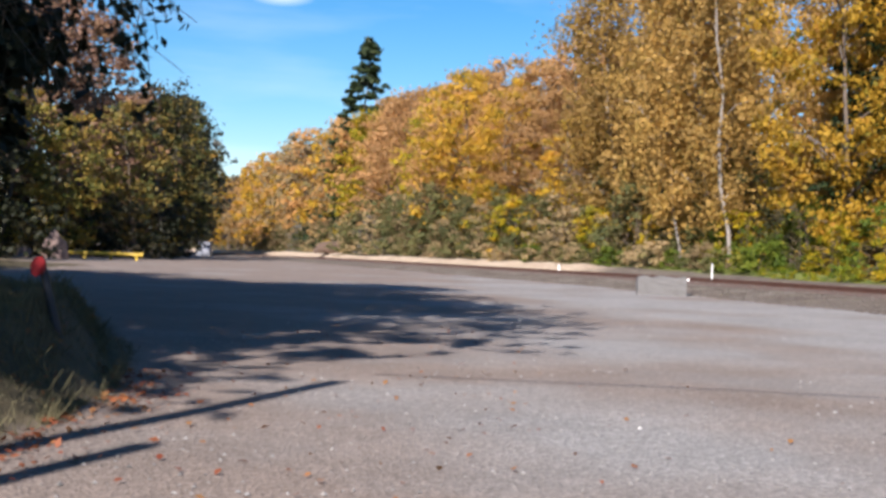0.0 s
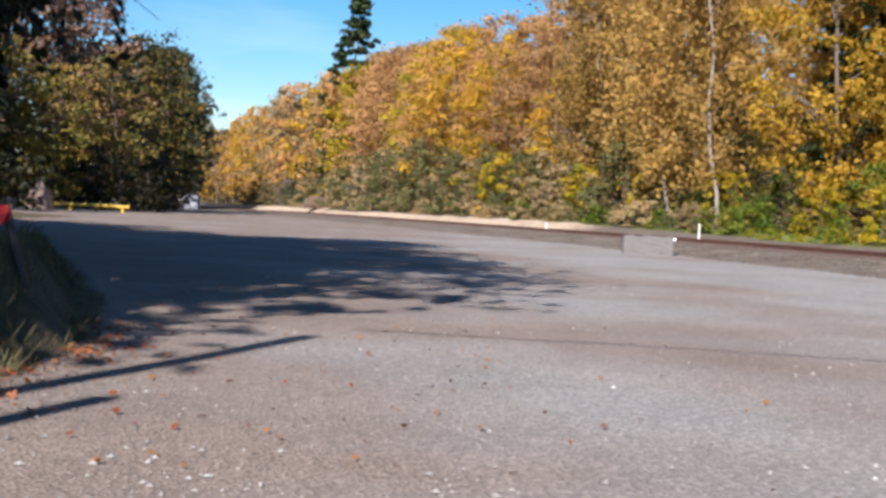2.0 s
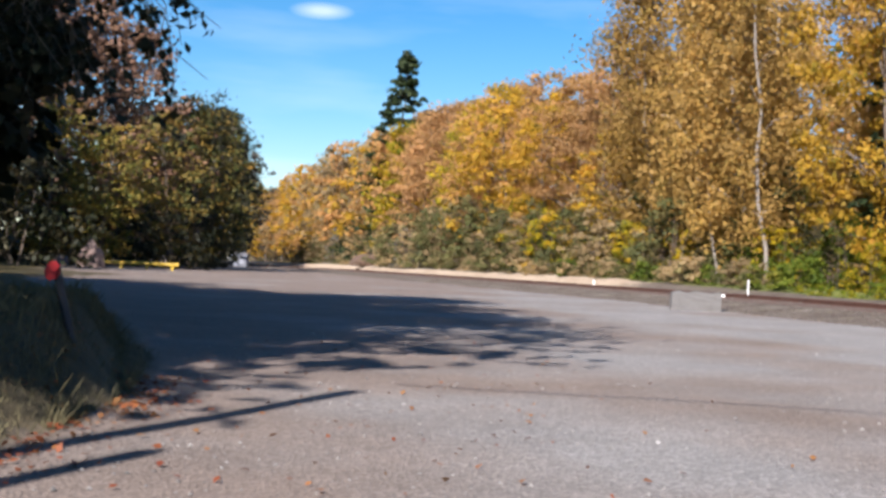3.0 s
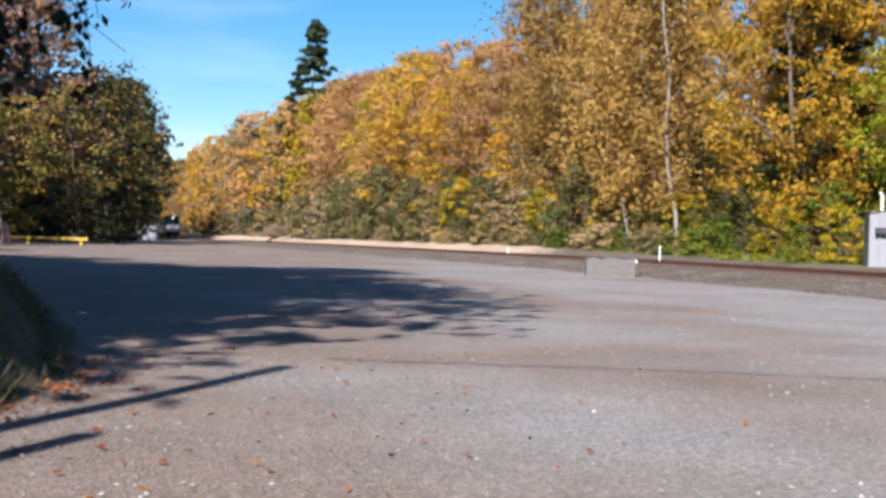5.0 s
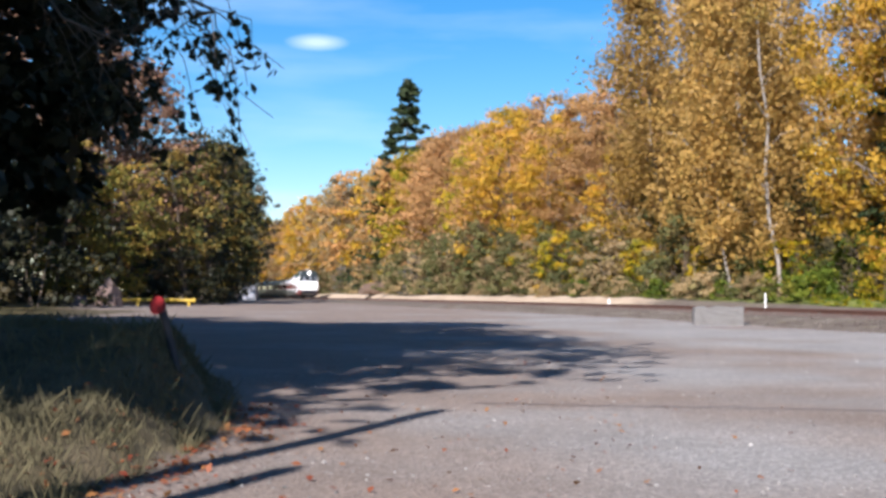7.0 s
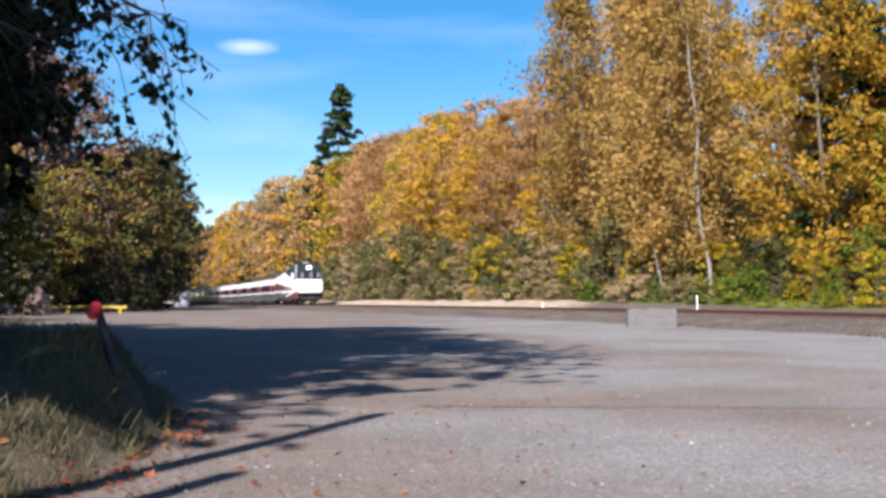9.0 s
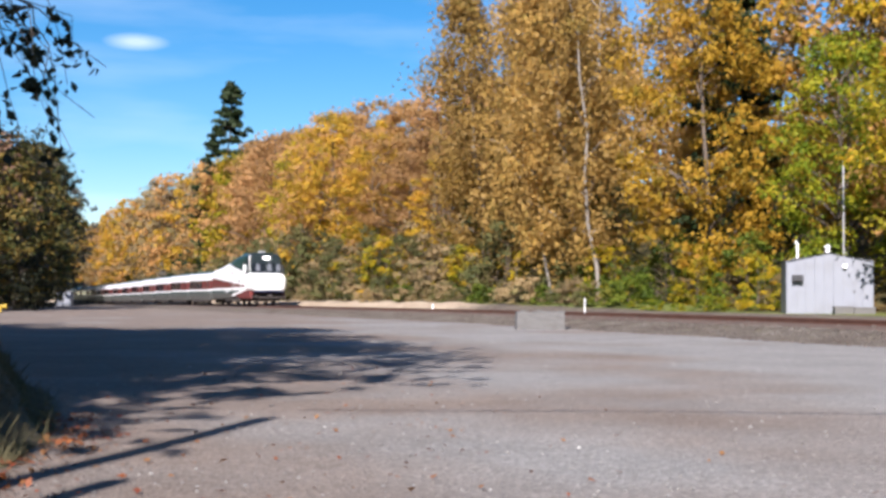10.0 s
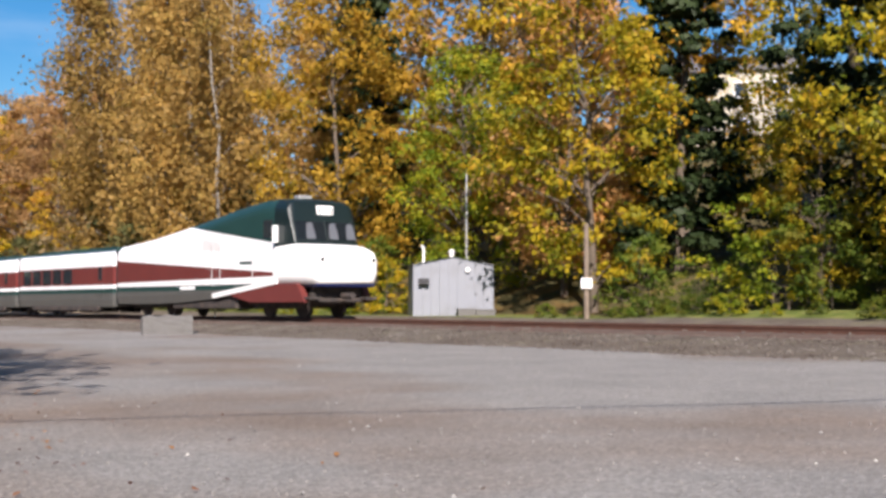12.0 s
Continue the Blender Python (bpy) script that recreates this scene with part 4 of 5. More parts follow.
def build_cab_car():
    """Streamlined cab car, 17 m, tail at y = 0, nose at y = 17."""
    ob = thing("cab_car", 0, 0, 0, 0, "white-nosed cab car with dark green cab and brown stripe", "train car")
    rings = []
    for y, half, low, high in ((-0.65, 1.42, 0.6, 3.2), (-0.5, 1.5, 0.55, 3.33), (3.0, 1.53, 0.55, 3.55), (6.0, 1.55, 0.6, 3.86), (8.0, 1.55, 0.7, 4.1), (10.5, 1.55, 0.85, 4.42), (12.2, 1.55, 1.0, 4.6), (13.2, 1.55, 1.05, 4.68), (14.2, 1.53, 1.05, 4.68)):
        rings.append(car_ring(y, half, low, high, 0.42, 0.06, 0.16))
    part("body", loft(rings), M_CAB, ob)
    # cab front: raked windscreen wall above the nose
    rings = [car_ring(14.2, 1.53, 2.4, 4.67, 0.42, 0.0, 0.16), car_ring(14.85, 1.5, 2.4, 4.62, 0.42, 0.0, 0.16), car_ring(15.06, 1.48, 2.4, 4.5, 0.36, 0.0, 0.1), car_ring(15.28, 1.46, 2.4, 3.76, 0.2, 0.0, 0.06), car_ring(15.56, 1.42, 2.4, 2.92, 0.12, 0.0, 0.05)]
    cab = part("cab", loft(rings), M_CABFRONT, ob, "dark green cab with raked windscreen")
    # nose
    rings = [car_ring(14.1, 1.545, 1.3, 2.86, 0.16, 0.05, 0.04), car_ring(14.13, 1.545, 1.3, 2.86, 0.16, 0.05, 0.04), car_ring(15.6, 1.54, 1.28, 2.84, 0.2, 0.08, 0.04), car_ring(16.3, 1.5, 1.28, 2.72, 0.25, 0.1, 0.05), car_ring(16.75, 1.43, 1.29, 2.58, 0.25, 0.12, 0.05), car_ring(16.95, 1.36, 1.33, 2.42, 0.25, 0.12, 0.05), car_ring(17.02, 1.2, 1.42, 2.25, 0.2, 0.1, 0.04)]
    nose = part("nose", loft(rings), M_WHITE, ob, "smooth rounded white nose", smooth_faces=True)
    boxed("gangway", (-1.36, 1.36, -1.0, -0.6, 0.6, 3.08), M_DARK, ob, "black rubber gangway bellows")
    boxed("underframe", (-0.85, 0.85, 0.2, 15.9, 0.5, 1.1), M_UNDER, ob, "dark equipment-filled underframe", 0.04)
    for sx in (-1, 1):
        slab("apron", ((10.6, 0.92), (14.3, 1.32), (15.9, 1.32), (16.45, 0.62), (12.3, 0.62)), sx * 1.3, sx * 1.56, M_APRON, ob, "brown wedge-shaped side apron")
        slab("stripe", ((9.2, 0.78), (9.2, 0.98), (14.4, 1.5), (14.4, 1.32)), sx * 1.5, sx * 1.57, M_WHITE, ob, "slanting white stripe")
        slab("louvre", ((8.3, 2.8), (9.8, 2.72), (9.8, 3.1), (8.3, 3.25)), sx * 1.545, sx * 1.562, M_PALE, ob, "pale grey louvre panel")
        slab("bar", ((11.5, 2.12), (12.5, 2.12), (12.5, 2.24), (11.5, 2.24)), sx * 1.545, sx * 1.556, M_PINE, ob)
        slab("bar", ((6.2, 1.16), (7.6, 1.16), (7.6, 1.3), (6.2, 1.3)), sx * 1.545, sx * 1.556, M_WHITE, ob)
        slab("door_frame", ((10.3, 2.08), (11.0, 2.08), (11.0, 3.1), (10.3, 3.1)), sx * 1.545, sx * 1.553, M_WHITE, ob)
    # windscreens follow the raked wall
    for x0, x1 in ((-1.34, -0.03), (0.03, 1.34)):
        bm = bmesh.new()
        vs = [bm.verts.new(p) for p in ((x0, 15.55, 3.0), (x1, 15.55, 3.0), (x1 * 0.97, 15.315, 3.7), (x0 * 0.97, 15.315, 3.7))]
        fc = bm.faces.new(vs)
        bmesh.ops.solidify(bm, geom=[fc], thickness=0.03)
        pane = part("windscreen", bm, M_GLASS, cab, "dark windscreen pane")
    # flat pale shapes on the panes, painting in the brightness of the glass
    for x0 in (0.74, -0.29, -1.08):
        bm = bmesh.new()
        vs = [bm.verts.new((x0 + 0.22 * a, 15.605 - (z - 3.0) * 0.336, z)) for a, z in ((-1, 3.03), (0.9, 3.03), (0.8, 3.3), (0.45, 3.64), (-0.7, 3.67), (-0.95, 3.3))]
        fc = bm.faces.new(vs)
        bmesh.ops.solidify(bm, geom=[fc], thickness=0.012)
        part("sun_blind", bm, M_HUT, cab, "pale patch laid on the windscreen for brightness in the glass")
    tubed("pillar", (0, 15.58, 2.98), (0, 15.33, 3.74), 0.03, M_CABFRONT, cab)
    boxed("number_board", (-0.5, 0.24, 15.0, 15.24, 3.98, 4.34), M_WHITE, cab, "white lit route board", 0.05)
    for x0 in (-0.43, 0.08):
        boxed("bar", (x0, x0 + 0.1, 15.235, 15.25, 4.06, 4.26), M_DARK, cab)
    for sx in (-1, 1):
        boxed("side_window", (*sorted((sx * 1.54, sx * 1.565)), 13.4, 14.1, 3.1, 3.8), M_GLASS, cab, "cab side window")
        boxed("mirror", (*sorted((sx * 1.56, sx * 1.78)), 14.45, 14.52, 2.9, 3.55), M_WHITE, ob, "upright side mirror")
        tubed("lamp", (sx * 0.92, 16.9, 2.2), (sx * 0.92, 17.06, 2.2), 0.08, M_LAMP, nose, label="bright ditch lamp")
        boxed("lamp_slot", (sx * 0.98 - 0.22, sx * 0.98 + 0.22, 16.75, 17.04, 2.13, 2.27), M_DARK, nose, "dark recessed lamp slot")
        for y0 in (9.2, 9.9, 12.6):
            tubed("handrail", (sx * 1.59, y0, 1.3), (sx * 1.59, y0, 3.0), 0.025, M_STEEL, ob)
        for yb in (2.6, 13.9):
            boxed("truck_frame", (*sorted((sx * 1.0, sx * 1.2)), yb - 1.9, yb + 1.9, 0.38, 0.78), M_UNDER, ob, "cast truck side frame", 0.05)
        boxed("tank", (*sorted((sx * 0.4, sx * 1.4)), 5.2, 11.0, 0.35, 0.85), M_UNDER, ob, "underslung tank", 0.08)
        boxed("step", (*sorted((sx * 1.0, sx * 1.5)), 16.3, 16.75, 0.72, 0.82), M_UNDER, ob)
    for x0 in (-0.24, -0.02):
        tubed("headlight", (x0, 15.2, 4.16), (x0, 15.27, 4.16), 0.07, M_LAMP, cab, label="bright round headlight")
    boxed("lip", (-1.3, 1.3, 15.7, 16.9, 1.2, 1.3), M_NAVY, nose, "dark blue lower edge of the nose", 0.03)
    boxed("pilot", (-1.1, 1.1, 16.0, 16.35, 0.62, 1.21), M_UNDER, ob, "dark pilot with coupler", 0.04)
    tubed("coupler", (0, 16.7, 0.85), (0, 17.35, 0.85), 0.12, M_UNDER, ob)
    boxed("horn", (-0.3, 0.3, 13.6, 14.0, 4.66, 4.82), M_STEEL, ob, "roof horn cluster", 0.04)
    for y in (1.3, 3.9, 12.6, 15.2):
        wheelset(ob, y, 0.5)
    return ob


def build_engine():
    """Locomotive at the tail, 18 m, y = 0 (free end) to 18 (coupled end)."""
    ob = thing("locomotive", 0, 0, 0, 0, "dark green diesel locomotive at the tail of the train", "locomotive")
    part("body", loft([car_ring(0.2, 1.4, 1.0, 4.5, 0.35), car_ring(0.5, 1.55, 0.95, 4.65, 0.4), car_ring(17.4, 1.55, 0.95, 4.65, 0.4), car_ring(17.8, 1.4, 1.0, 4.5, 0.35)]), M_ENGINE, ob)
    boxed("radiator", (-1.1, 1.1, 3, 8, 4.6, 4.85), M_DARK, ob, "roof radiator", 0.05)
    boxed("tank", (-1.3, 1.3, 6, 12, 0.3, 1.0), M_UNDER, ob, "fuel tank", 0.08)
    for sx in (-1, 1):
        for yb in (3.2, 14.8):
            boxed("truck_frame", (*sorted((sx * 1.0, sx * 1.2)), yb - 1.9, yb + 1.9, 0.38, 0.85), M_UNDER, ob, bevel=0.05)
        boxed("grille", (*sorted((sx * 1.55, sx * 1.57)), 4, 9, 2.4, 3.6), M_DARK, ob, "side air grille")
    for y in (1.9, 4.5, 13.5, 16.1):
        wheelset(ob, y, 0.5)
    return ob


M_NAVY = mat("navy_paint", (0.00936, 0.0156, 0.0702), 0.4, vary=0.1, scale=2)
M_PALE = mat("pale_grey_panel", (0.62, 0.6, 0.6), 0.5, vary=0.12, scale=3)
M_CABFRONT = mat("blackish_green_paint", (0.00624, 0.0133, 0.014), 0.35, vary=0.1, scale=1.5)
M_APRON = mat("brown_apron", BROWN, 0.45, vary=0.15, scale=2)
cab_car = build_cab_car()
coach = build_coach()
COACHES = 13
coaches = [coach] + [copy_thing(coach, Matrix.Identity(4)) for _ in range(COACHES - 1)]
engine = build_engine()


# ---- hut and things beside the line ----
def build_hut():
    """Metal signal hut, gable end to the lot; local x along its front."""
    a, b = Vector((19.65, 53.0)), Vector((23.05, 52.0))
    w = (b - a).length
    turn = math.degrees(math.atan2(b.y - a.y, b.x - a.x))
    ob = thing("signal_hut", a.x, a.y, 0.3, turn, "pale grey corrugated metal signal hut by the track", "hut")
    ev, top, dep = 2.44, 2.78, 2.6
    bm = bmesh.new()
    prof = [(0, 0), (w, 0), (w, ev), (w / 2, top), (0, ev)]
    fr = [bm.verts.new((x, 0, z)) for x, z in prof]
    bk = [bm.verts.new((x, dep, z)) for x, z in prof]
    bm.faces.new(fr)
    bm.faces.new(bk[::-1])
    for i in range(5):
        j = (i + 1) % 5
        bm.faces.new((fr[j], fr[i], bk[i], bk[j]))
    bmesh.ops.recalc_face_normals(bm, faces=bm.faces[:])
    part("wall", bm, M_HUT, ob)
    for s in (0, 1):
        bm = bmesh.new()
        e = -0.1 if s == 0 else w + 0.1
        ez = ev - 0.05
        pts = [(e, -0.12, ez), (w / 2, -0.12, top + 0.02), (w / 2, dep + 0.12, top + 0.02), (e, dep + 0.12, ez)]
        vs = [bm.verts.new(p) for p in pts]
        fc = bm.faces.new(vs if s == 1 else vs[::-1])
        bmesh.ops.solidify(bm, geom=[fc], thickness=0.07)
        part("roof", bm, M_HUTROOF, ob, "grey sheet metal roof slope")
    n = 9
    for i in range(n + 1):
        x = 0.03 + (w - 0.06) * i / n
        h = ev + (top - ev) * (1 - abs(x - w / 2) / (w / 2)) - 0.05
        boxed("seam", (x - 0.035, x + 0.035, -0.06, 0.0, 0.02, h), M_HUT, ob, "raised panel seam", 0.006)
    boxed("cooler", (0.22, 0.68, -0.32, -0.003, 1.55, 1.82), M_DARK, ob, "dark wall-mounted cooler", 0.02)
    door = boxed("door", (2.0, 2.85, -0.045, -0.004, 0.1, 2.1), M_HUT, ob, "plain metal door", 0.01)
    tubed("handle", (2.76, -0.1, 1.05), (2.76, -0.1, 1.2), 0.02, M_DARK, door)
    part("lamp", tube(bmesh.new(), (2.38, -0.05, 2.2), (2.38, -0.22, 2.2), 0.1), M_WHITE, ob, "round wall lamp")
    pipe = tubed("vent_pipe", (0.52, 0.6, 2.4), (0.52, 0.6, 3.15), 0.05, M_WHITE, ob, label="white vent pipe with bent head")
    tubed("bend", (0.52, 0.6, 3.13), (0.42, 0.55, 3.3), 0.05, M_WHITE, pipe)
    vent = tubed("roof_vent", (w / 2, 0.6, 2.7), (w / 2, 0.6, 3.05), 0.1, M_WHITE, ob, label="white roof ventilator")
    tubed("cap", (w / 2, 0.6, 3.03), (w / 2, 0.6, 3.12), 0.17, M_WHITE, vent, r1=0.06)
    return ob


build_hut()

def crate(x, y, z, w, h, material, name, label, turn=0):
    ob = thing(name, x, y, z, turn, label, "box")
    boxed("body", (-w / 2, w / 2, -0.35, 0.35, 0, h), material, ob, bevel=0.02)
    boxed("lid", (-w / 2 - 0.02, w / 2 + 0.02, -0.37, 0.37, h, h + 0.05), material, ob, bevel=0.01)


crate(21.6, 51.7, 0.3, 0.75, 0.45, M_CONCRETE, "equipment_box", "low grey equipment box before the hut", -16)
crate(22.4, 51.5, 0.3, 0.85, 0.42, M_CONCRETE, "equipment_box", "low grey equipment box before the hut", -16)


def build_mast():
    ob = thing("antenna_mast", 22.47, 53.6, None, 0, "slim grey antenna mast behind the hut", "mast")
    tubed("pole", (0, 0, -0.2), (0, 0, 6.6), 0.035, M_STEEL, ob)
    tubed("antenna", (0, 0, 6.6), (0, 0, 6.1), 0.015, M_STEEL, ob)
    tubed("bracket", (0, -0.3, 2.6), (0, 0, 2.6), 0.02, M_STEEL, ob)


build_mast()


def build_block():
    a = Vector((6.33, 42.8))
    ob = thing("concrete_block", a.x + 0.82, a.y + 0.35, None, -4, "weathered grey concrete barrier block on the gravel", "block")
    bm = box(bmesh.new(), -0.8, 0.8, -0.35, 0.35, -0.02, 0.62)
    bmesh.ops.subdivide_edges(bm, edges=bm.edges[:], cuts=5, use_grid_fill=True)
    rr = random.Random(3)
    for v in bm.verts:
        v.co += Vector((rr.uniform(-1, 1), rr.uniform(-1, 1), rr.uniform(-1, 1))) * 0.012
        if v.co.z > 0.55:
            v.co.z += 0.035 * math.sin(v.co.x * 9.5 + 0.8) - 0.02 * abs(v.co.x)
    part("body", bm, M_CONCRETE, ob)
    boxed("rib", (-0.62, -0.55, -0.375, -0.33, 0.02, 0.58), M_CONCRETE, ob, "raised cast rib")
    part("lifting_hook", tube(bmesh.new(), (0.82, -0.3, 0.06), (0.98, -0.36, 0.1), 0.05, 0.03), M_DARK, ob, "dark iron hook")


build_block()


def post(x, y, high, r, material, label, name="marker_post"):
    ob = thing(name, x, y, None, 0, label, "post", "marker posts")
    tubed("stake", (0, 0, -0.2), (0, 0, high), r, material, ob, seg=8)
    tubed("cap", (0, 0, high), (0, 0, high + 0.05), r * 1.1, material, ob, r1=r * 0.4, seg=8)


post(11.8, 57.0, 0.85, 0.03, M_WHITE, "slim white marker post beyond the rails")
post(6.75, 75.0, 0.5, 0.05, M_WHITE, "slim white marker post beyond the rails")


pad = thing("white_slab", 10.75, 57.2, None, -15, "low white concrete slab beyond the rails", "slab")
boxed("body", (-0.3, 0.3, -0.2, 0.2, -0.05, 0.2), M_WHITE, pad, bevel=0.02)


def build_sign():
    ob = thing("sign_post", 22.0, 41.7, None, -28, "weathered wooden pole carrying a small white sign", "sign")
    tubed("pole", (0, 0, -0.3), (0, 0, 3.45), 0.1, M_WOOD, ob, r1=0.09)
    board = boxed("board", (-0.2, 0.2, -0.15, -0.11, 1.1, 1.46), M_WHITE, ob, "small white sign board", 0.01)


build_sign()


def build_barrier():
    ob = thing("yellow_barrier", -21.3, 79.5, None, 0, "long yellow-painted steel pipe barrier on short legs", "barrier")
    tubed("rail", (-2.7, 0, 0.36), (2.7, 0, 0.36), 0.11, M_YELLOW, ob)
    for x in (-2.4, -0.8, 0.8, 2.4):
        boxed("leg", (x - 0.08, x + 0.08, -0.08, 0.08, -0.1, 0.36), M_YELLOW, ob)
    tubed("end_cap", (2.7, 0, 0.36), (2.78, 0, 0.36), 0.15, M_YELLOW, ob, label="bright yellow end cap")


build_barrier()


def lump(name, x, y, size, material, label, category, seed, cuts=3):
    ob = thing(name, x, y, None, seed * 40, label, category)
    bm = bmesh.new()
    bmesh.ops.create_icosphere(bm, subdivisions=cuts, radius=1)
    for v in bm.verts:
        k = 1 + 0.22 * noise.noise(v.co * 1.4 + Vector((seed, 0, 0))) + 0.07 * noise.noise(v.co * 4)
        v.co = Vector((v.co.x * size[0] * k, v.co.y * size[1] * k, max(-0.15, v.co.z * size[2] * k)))
    part("mass", bm, material, ob)


lump("boulder", -23.1, 76.5, (0.85, 0.7, 1.55), M_BOULDER, "rough pinkish-brown boulder at the lot edge", "boulder", 1)
lump("boulder", -25.0, 76.8, (0.6, 0.5, 0.7), M_BOULDER, "small dark boulder at the lot edge", "boulder", 2)
x, y = plan(128, 5.0)
lump("soil_heap", x, y, (2.3, 2.6, 1.5), M_SOIL, "dark brown heap of soil beside the rails", "heap", 3)
cab = thing("equipment_cabinet", -35.2, 190, None, -10, "silver trackside equipment cabinet in the shade", "cabinet")
boxed("body", (-1.0, 1.0, -0.6, 0.6, 0, 2.1), M_HUT, cab, bevel=0.03)
boxed("roof", (-1.1, 1.1, -0.7, 0.7, 2.1, 2.2), M_HUTROOF, cab, bevel=0.02)
boxed("door", (-0.8, 0.0, -0.63, -0.6, 0.1, 1.9), M_HUT, cab)


def build_stub():
    ob = thing("marker_stub", -3.26, 11.0, float(ground_z(-3.26, 11.0)) + 0.04, 0, "short leaning dark post with a red reflector", "post")
    tubed("stake", (0.1, 0, -0.2), (-0.05, 0, 0.36), 0.034, M_DARK, ob)
    part("reflector", tube(bmesh.new(), (-0.07, -0.05, 0.355), (-0.06, -0.03, 0.35), 0.078, 0.07, 14), M_RED, ob, "faded red reflector disc")


build_stub()


def build_pole():
    ob = thing("utility_pole", -5.15, 0.36, None, 0, "wooden utility pole carrying a wire over the lot", "pole")
    tubed("mast", (0, 0, -0.3), (0, 0, 8.0), 0.13, M_WOOD, ob, r1=0.1)
    wire = part("wire", tube(bmesh.new(), (0, 0, 8.6), (22, -1.0, 7.4), 0.022, seg=6), M_DARK, ob, "thin black overhead wire")
    ob = thing("utility_pole", -4.4, 0.85, None, 0, "shorter wooden pole beside the lot", "pole")
    tubed("mast", (0, 0, -0.3), (0, 0, 5.0), 0.1, M_WOOD, ob, r1=0.09)


build_pole()


def build_house():
    ob = thing("house", 64.5, 91.0, 13.6, -35, "cream house seen through gaps in the trees", "house")
    boxed("wall", (-5, 5, -4, 4, -2, 6.6), M_HOUSE, ob)
    bm = bmesh.new()
    vs = [bm.verts.new(p) for p in ((-5.4, -4.4, 6.6), (5.4, -4.4, 6.6), (5.4, 4.4, 6.6), (-5.4, 4.4, 6.6), (-5.4, 0, 8.6), (5.4, 0, 8.6))]
    for f in ((0, 1, 5, 4), (2, 3, 4, 5), (0, 4, 3), (1, 2, 5), (3, 2, 1, 0)):
        bm.faces.new([vs[i] for i in f])
    part("roof", bm, M_SHINGLE, ob, "dark shingle roof")
    for x in (-3.2, 0, 3.2):
        for z in (1.4, 4.4):
            w = boxed("window", (x - 0.6, x + 0.6, -4.06, -4.004, z, z + 1.3), M_WHITE, ob)
            boxed("pane", (x - 0.5, x + 0.5, -4.09, -4.062, z + 0.1, z + 1.2), M_GLASS, w)


build_house()


# ---- grass, pebbles, fallen leaves ----
def scatter_grass():
    rng = np.random.default_rng(7)
    n = 60000
    y = rng.uniform(3.5, 15, n)
    edge = berm(np.zeros(n), y)[0]
    x = edge - np.abs(rng.normal(0, 1.0, n)) * rng.uniform(0.2, 3.2, n) + 0.12
    z = ground_z(x, y)
    h = rng.uniform(0.03, 0.085, n) * (0.7 + 0.5 * np.sin(x * 3) * np.cos(y * 2.3)) + rng.uniform(0, 1, n) ** 14 * 0.14
    a = rng.uniform(0, 2 * np.pi, n)
    lean = rng.normal(0, 0.35, (n, 2)) * h[:, None]
    w = 0.0026
    dx, dy = np.cos(a) * w, np.sin(a) * w
    p = np.stack([x, y, z - 0.01], 1)
    v = np.stack([p - np.stack([dx, dy, 0 * x], 1), p + np.stack([dx, dy, 0 * x], 1),
                  p + np.stack([lean[:, 0] * 0.5 + dx * 0.8, lean[:, 1] * 0.5 + dy * 0.8, h * 0.6], 1), p + np.stack([lean[:, 0], lean[:, 1], h], 1)], 1).reshape(-1, 3)
    me = quads_mesh("grass", v)
    me.materials.append(M_STRAW)
    tagged(new("grass", me), "dry straw-coloured grass on the low bank", "grass", kind="stuff")


def scatter_pebbles():
    rng = np.random.default_rng(9)
    n = 4200
    r = 6.0 + 26 * rng.uniform(0, 1, n) ** 1.8
    a = rng.uniform(radians(-24), radians(46), n)
    x, y = r * np.sin(a), r * np.cos(a)
    keep = (berm(x, y)[0] < x - 0.1) & (across(x, y) < -6.5)
    x, y = x[keep], y[keep]
    n = len(x)
    s = 0.004 + 0.016 * rng.uniform(0, 1, n) ** 3.5
    z = ground_z(x, y) + s * 0.3
    octa = np.array([(1, 0, 0), (0, 1, 0), (-1, 0, 0), (0, -1, 0), (0, 0, 0.7), (0, 0, -0.6)], float)
    fc = np.array([(0, 1, 4), (1, 2, 4), (2, 3, 4), (3, 0, 4), (1, 0, 5), (2, 1, 5), (3, 2, 5), (0, 3, 5)])
    t = rng.uniform(0, 2 * np.pi, n)
    pts = octa[None] * s[:, None, None] * rng.uniform(0.6, 1.5, (n, 1, 3))
    c, sn = np.cos(t)[:, None], np.sin(t)[:, None]
    rx, ry = pts[:, :, 0] * c - pts[:, :, 1] * sn, pts[:, :, 0] * sn + pts[:, :, 1] * c
    v = np.stack([rx + x[:, None], ry + y[:, None], pts[:, :, 2] + z[:, None]], 2).reshape(-1, 3)
    f = (fc[None] + 6 * np.arange(n)[:, None, None]).reshape(-1, 3)
    tagged(new("pebbles", mesh_of("pebbles", v, f, M_STONES)), "loose pale pebbles strewn over the gravel", "pebbles", kind="stuff")


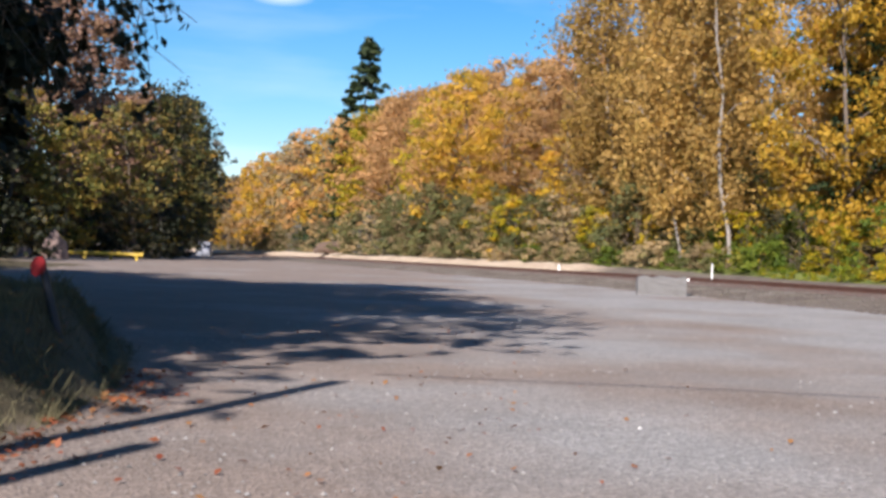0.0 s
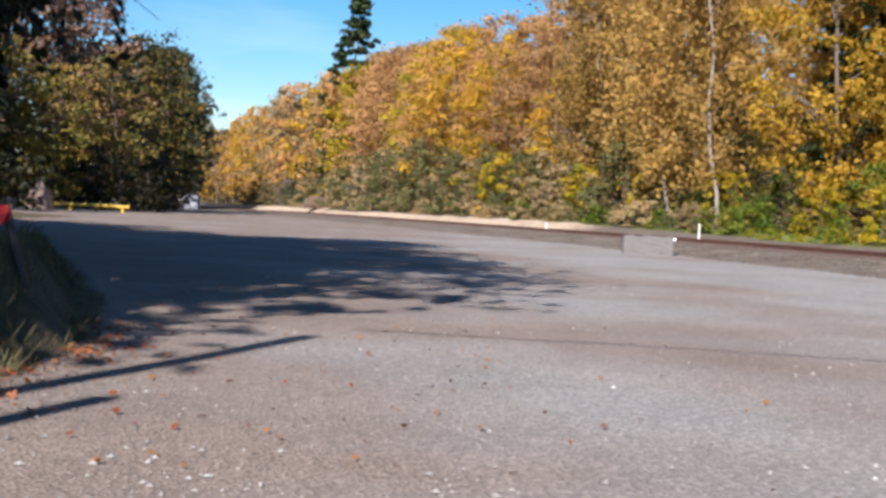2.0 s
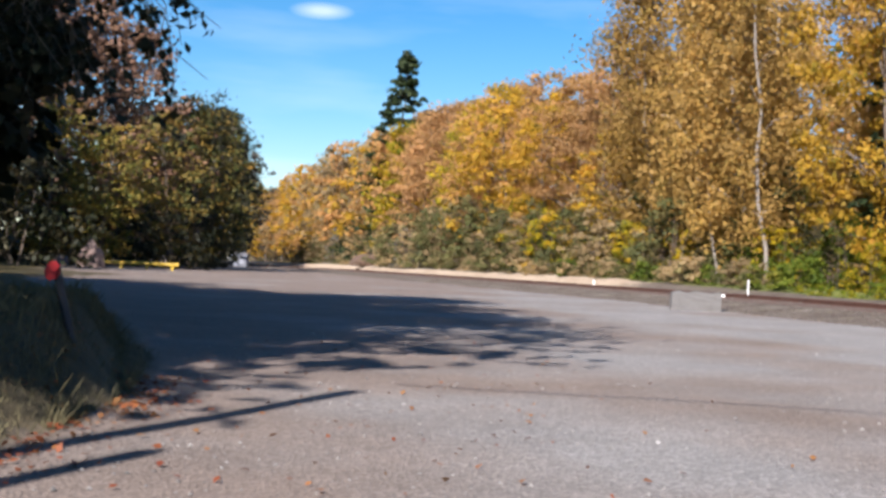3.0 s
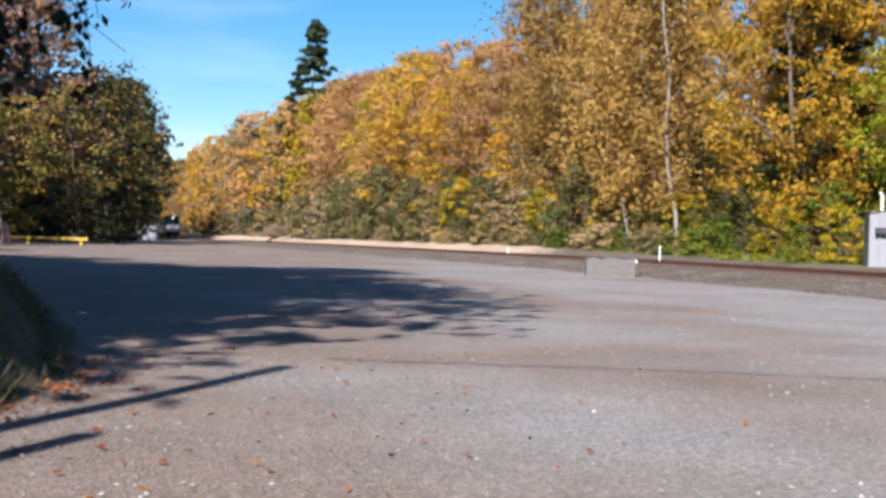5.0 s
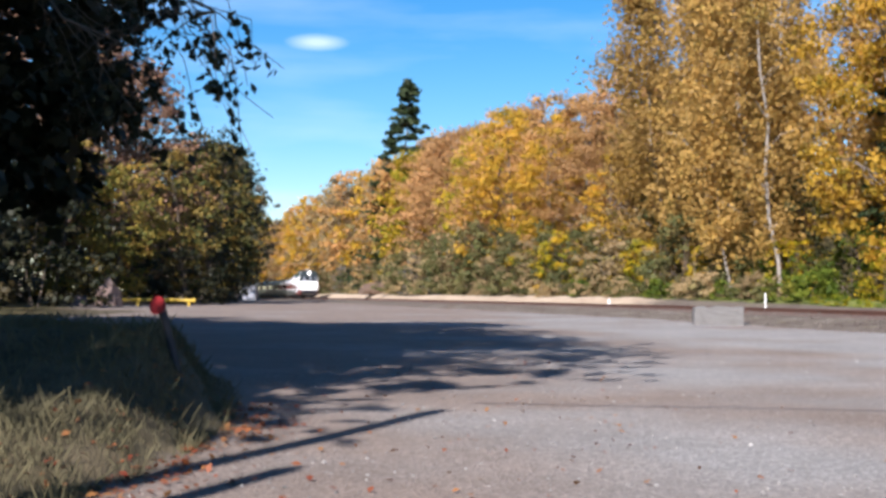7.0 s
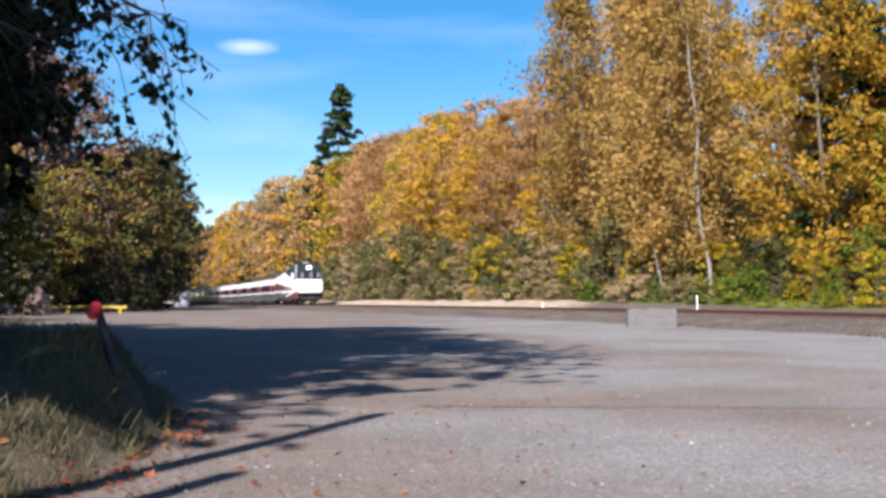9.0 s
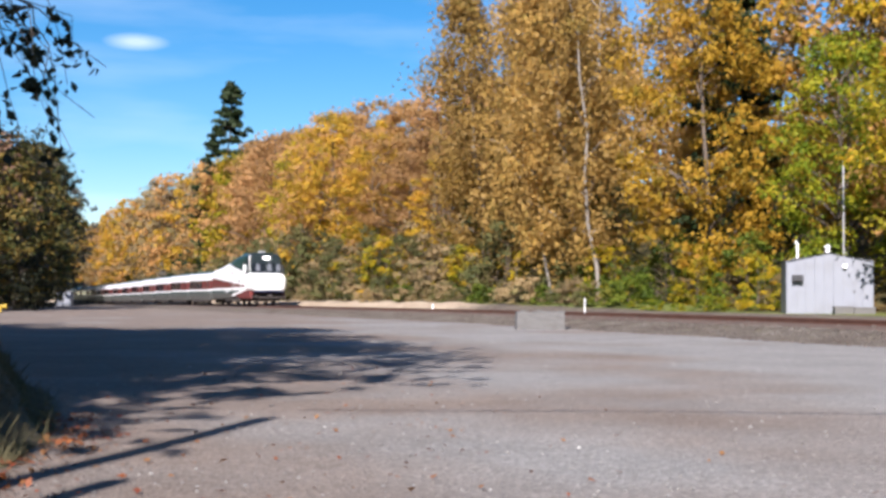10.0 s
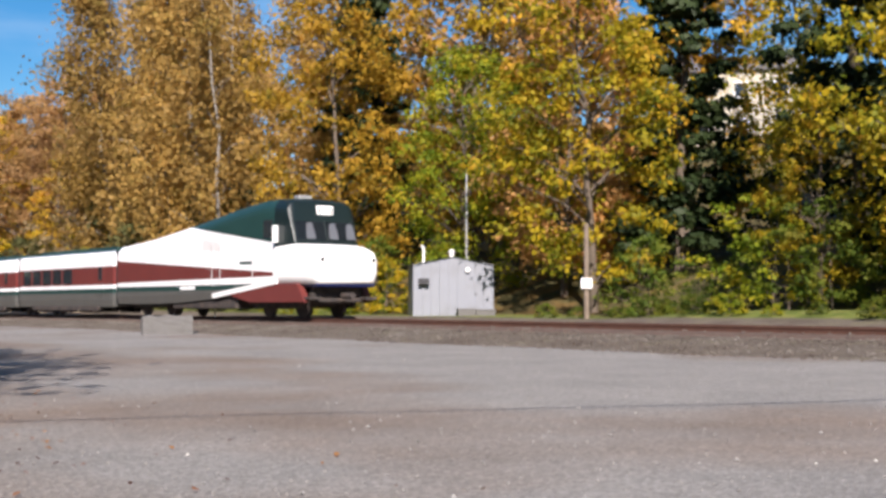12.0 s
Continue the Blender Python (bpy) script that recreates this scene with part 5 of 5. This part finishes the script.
def scatter_leaves():
    rng = np.random.default_rng(15)
    n1, n2 = 240, 900
    y1 = 6.5 + 14 * rng.uniform(0, 1, n1) ** 1.5
    x1 = rng.uniform(-3.2, 3.5, n1) * rng.uniform(0.3, 1, n1) - 0.8
    y2 = rng.uniform(6.4, 12.5, n2)
    x2 = berm(np.zeros(n2), y2)[0] + rng.normal(0.12, 0.28, n2)
    x, y = np.concatenate([x1, x2]), np.concatenate([y1, y2])
    c = np.stack([x, y, ground_z(x, y) + 0.02], 1)
    v = leaf_cloud(rng, c, np.full(len(c), 0.001), 1, 0.05, 1, 0, 2.0)
    me = quads_mesh("fallen_leaves", v)
    me.materials.append(M_FALLEN)
    tagged(new("fallen_leaves", me), "red and orange fallen leaves on the gravel", "leaves", kind="stuff")


def scatter_ballast():
    rng = np.random.default_rng(19)
    n = 20000
    u = -46 + 96 * rng.uniform(0, 1, n)
    d = np.where(rng.uniform(0, 1, n) < 0.8, rng.uniform(-6.9, -2.2, n), rng.uniform(-2.2, 2.6, n))
    x, y = plan(u, d)
    s = 0.018 + 0.032 * rng.uniform(0, 1, n) ** 2
    bed = np.interp(d, [-2.3, -1.75, -1.4, 1.4, 1.75, 2.4], [-0.33, -0.19, -0.15, -0.15, -0.19, -0.4]) + rail_z(y)
    z = np.where(np.abs(d) < 2.3, np.maximum(bed, ground_z(x, y)), ground_z(x, y)) + s * 0.25
    octa = np.array([(1, 0, 0), (0, 1, 0), (-1, 0, 0), (0, -1, 0), (0, 0, 0.8), (0, 0, -0.6)], float)
    fc = np.array([(0, 1, 4), (1, 2, 4), (2, 3, 4), (3, 0, 4), (1, 0, 5), (2, 1, 5), (3, 2, 5), (0, 3, 5)])
    t = rng.uniform(0, 2 * np.pi, n)
    pts = octa[None] * s[:, None, None] * rng.uniform(0.6, 1.5, (n, 1, 3))
    c, sn = np.cos(t)[:, None], np.sin(t)[:, None]
    rx, ry = pts[:, :, 0] * c - pts[:, :, 1] * sn, pts[:, :, 0] * sn + pts[:, :, 1] * c
    v = np.stack([rx + x[:, None], ry + y[:, None], pts[:, :, 2] + z[:, None]], 2).reshape(-1, 3)
    f = (fc[None] + 6 * np.arange(n)[:, None, None]).reshape(-1, 3)
    tagged(new("ballast_stones", mesh_of("ballast_stones", v, f, M_ROCKS)), "loose grey-brown crushed stone on the track shoulder", "stones", kind="stuff")


M_ROCKS = leaf_mat("shoulder_stone", [(0.05, 0.038, 0.031), (0.085, 0.069, 0.058), (0.115, 0.099, 0.086), (0.15, 0.135, 0.12)], 0.0, 0.0)
M_STONES = leaf_mat("pebble_stone", [(0.09, 0.085, 0.08), (0.19, 0.18, 0.17), (0.25, 0.24, 0.23), (0.42, 0.41, 0.39)], 0.0, 0.0)
scatter_grass()
scatter_pebbles()
scatter_ballast()
scatter_leaves()


# ---- ties: the nearest singly, the far ones joined ----
def build_ties():
    bm = box(bmesh.new(), -1.3, 1.3, -0.11, 0.11, -0.1, 0.06)
    bmesh.ops.bevel(bm, geom=bm.edges[:], offset=0.012, segments=1, affect="EDGES")
    me = bpy.data.meshes.new("tie")
    bm.to_mesh(me)
    bm.free()
    me.materials.append(M_TIE)
    base = new("track_bed")
    tagged(base, "dark wooden ties laid across the ballast", "track", kind="structure")
    rr = random.Random(2)
    for i in range(260):
        u = -48 + i * 0.52
        x, y = plan(u, rr.uniform(-0.03, 0.03))
        o = new("tie", me)
        o.parent = base
        o.matrix_basis = pose(x, y, float(rail_z(y)) - 0.236, 0, 0, TRACK_TURN + rr.uniform(-1, 1))


build_ties()


# ---- what moves: the train ----
def motions():
    speed, y_end = 33.5, 46.2
    u_end = (y_end - P0[1]) / UY
    cars = [(cab_car, 17.0, 17.0)] + [(c, 17.8 + 13.1 * (i + 1), 13.1) for i, c in enumerate(coaches)] + [(engine, 35.8 + 13.1 * COACHES, 18.0)]
    for ob, tail, length in cars:
        rows = []
        for i in range(49):
            t = i * 0.25
            u = u_end + speed * (12.0 - t) + tail + float(np.interp(t, [9.0, 10.0, 10.5, 11.0, 11.5, 12.0], [0, 0.4, 1.1, 1.6, 1.3, 0.2]))
            x, y = plan(u, 0.0)
            fx, fy = plan(u - length, 0.0)
            turn = math.degrees(math.atan2(-(fx - x), fy - y))
            rows.append((t, pose(float(x), float(y), float(rail_z((y + fy) / 2)) + 0.002, 0, 0, turn)))
        walk(ob, rows)


motions()
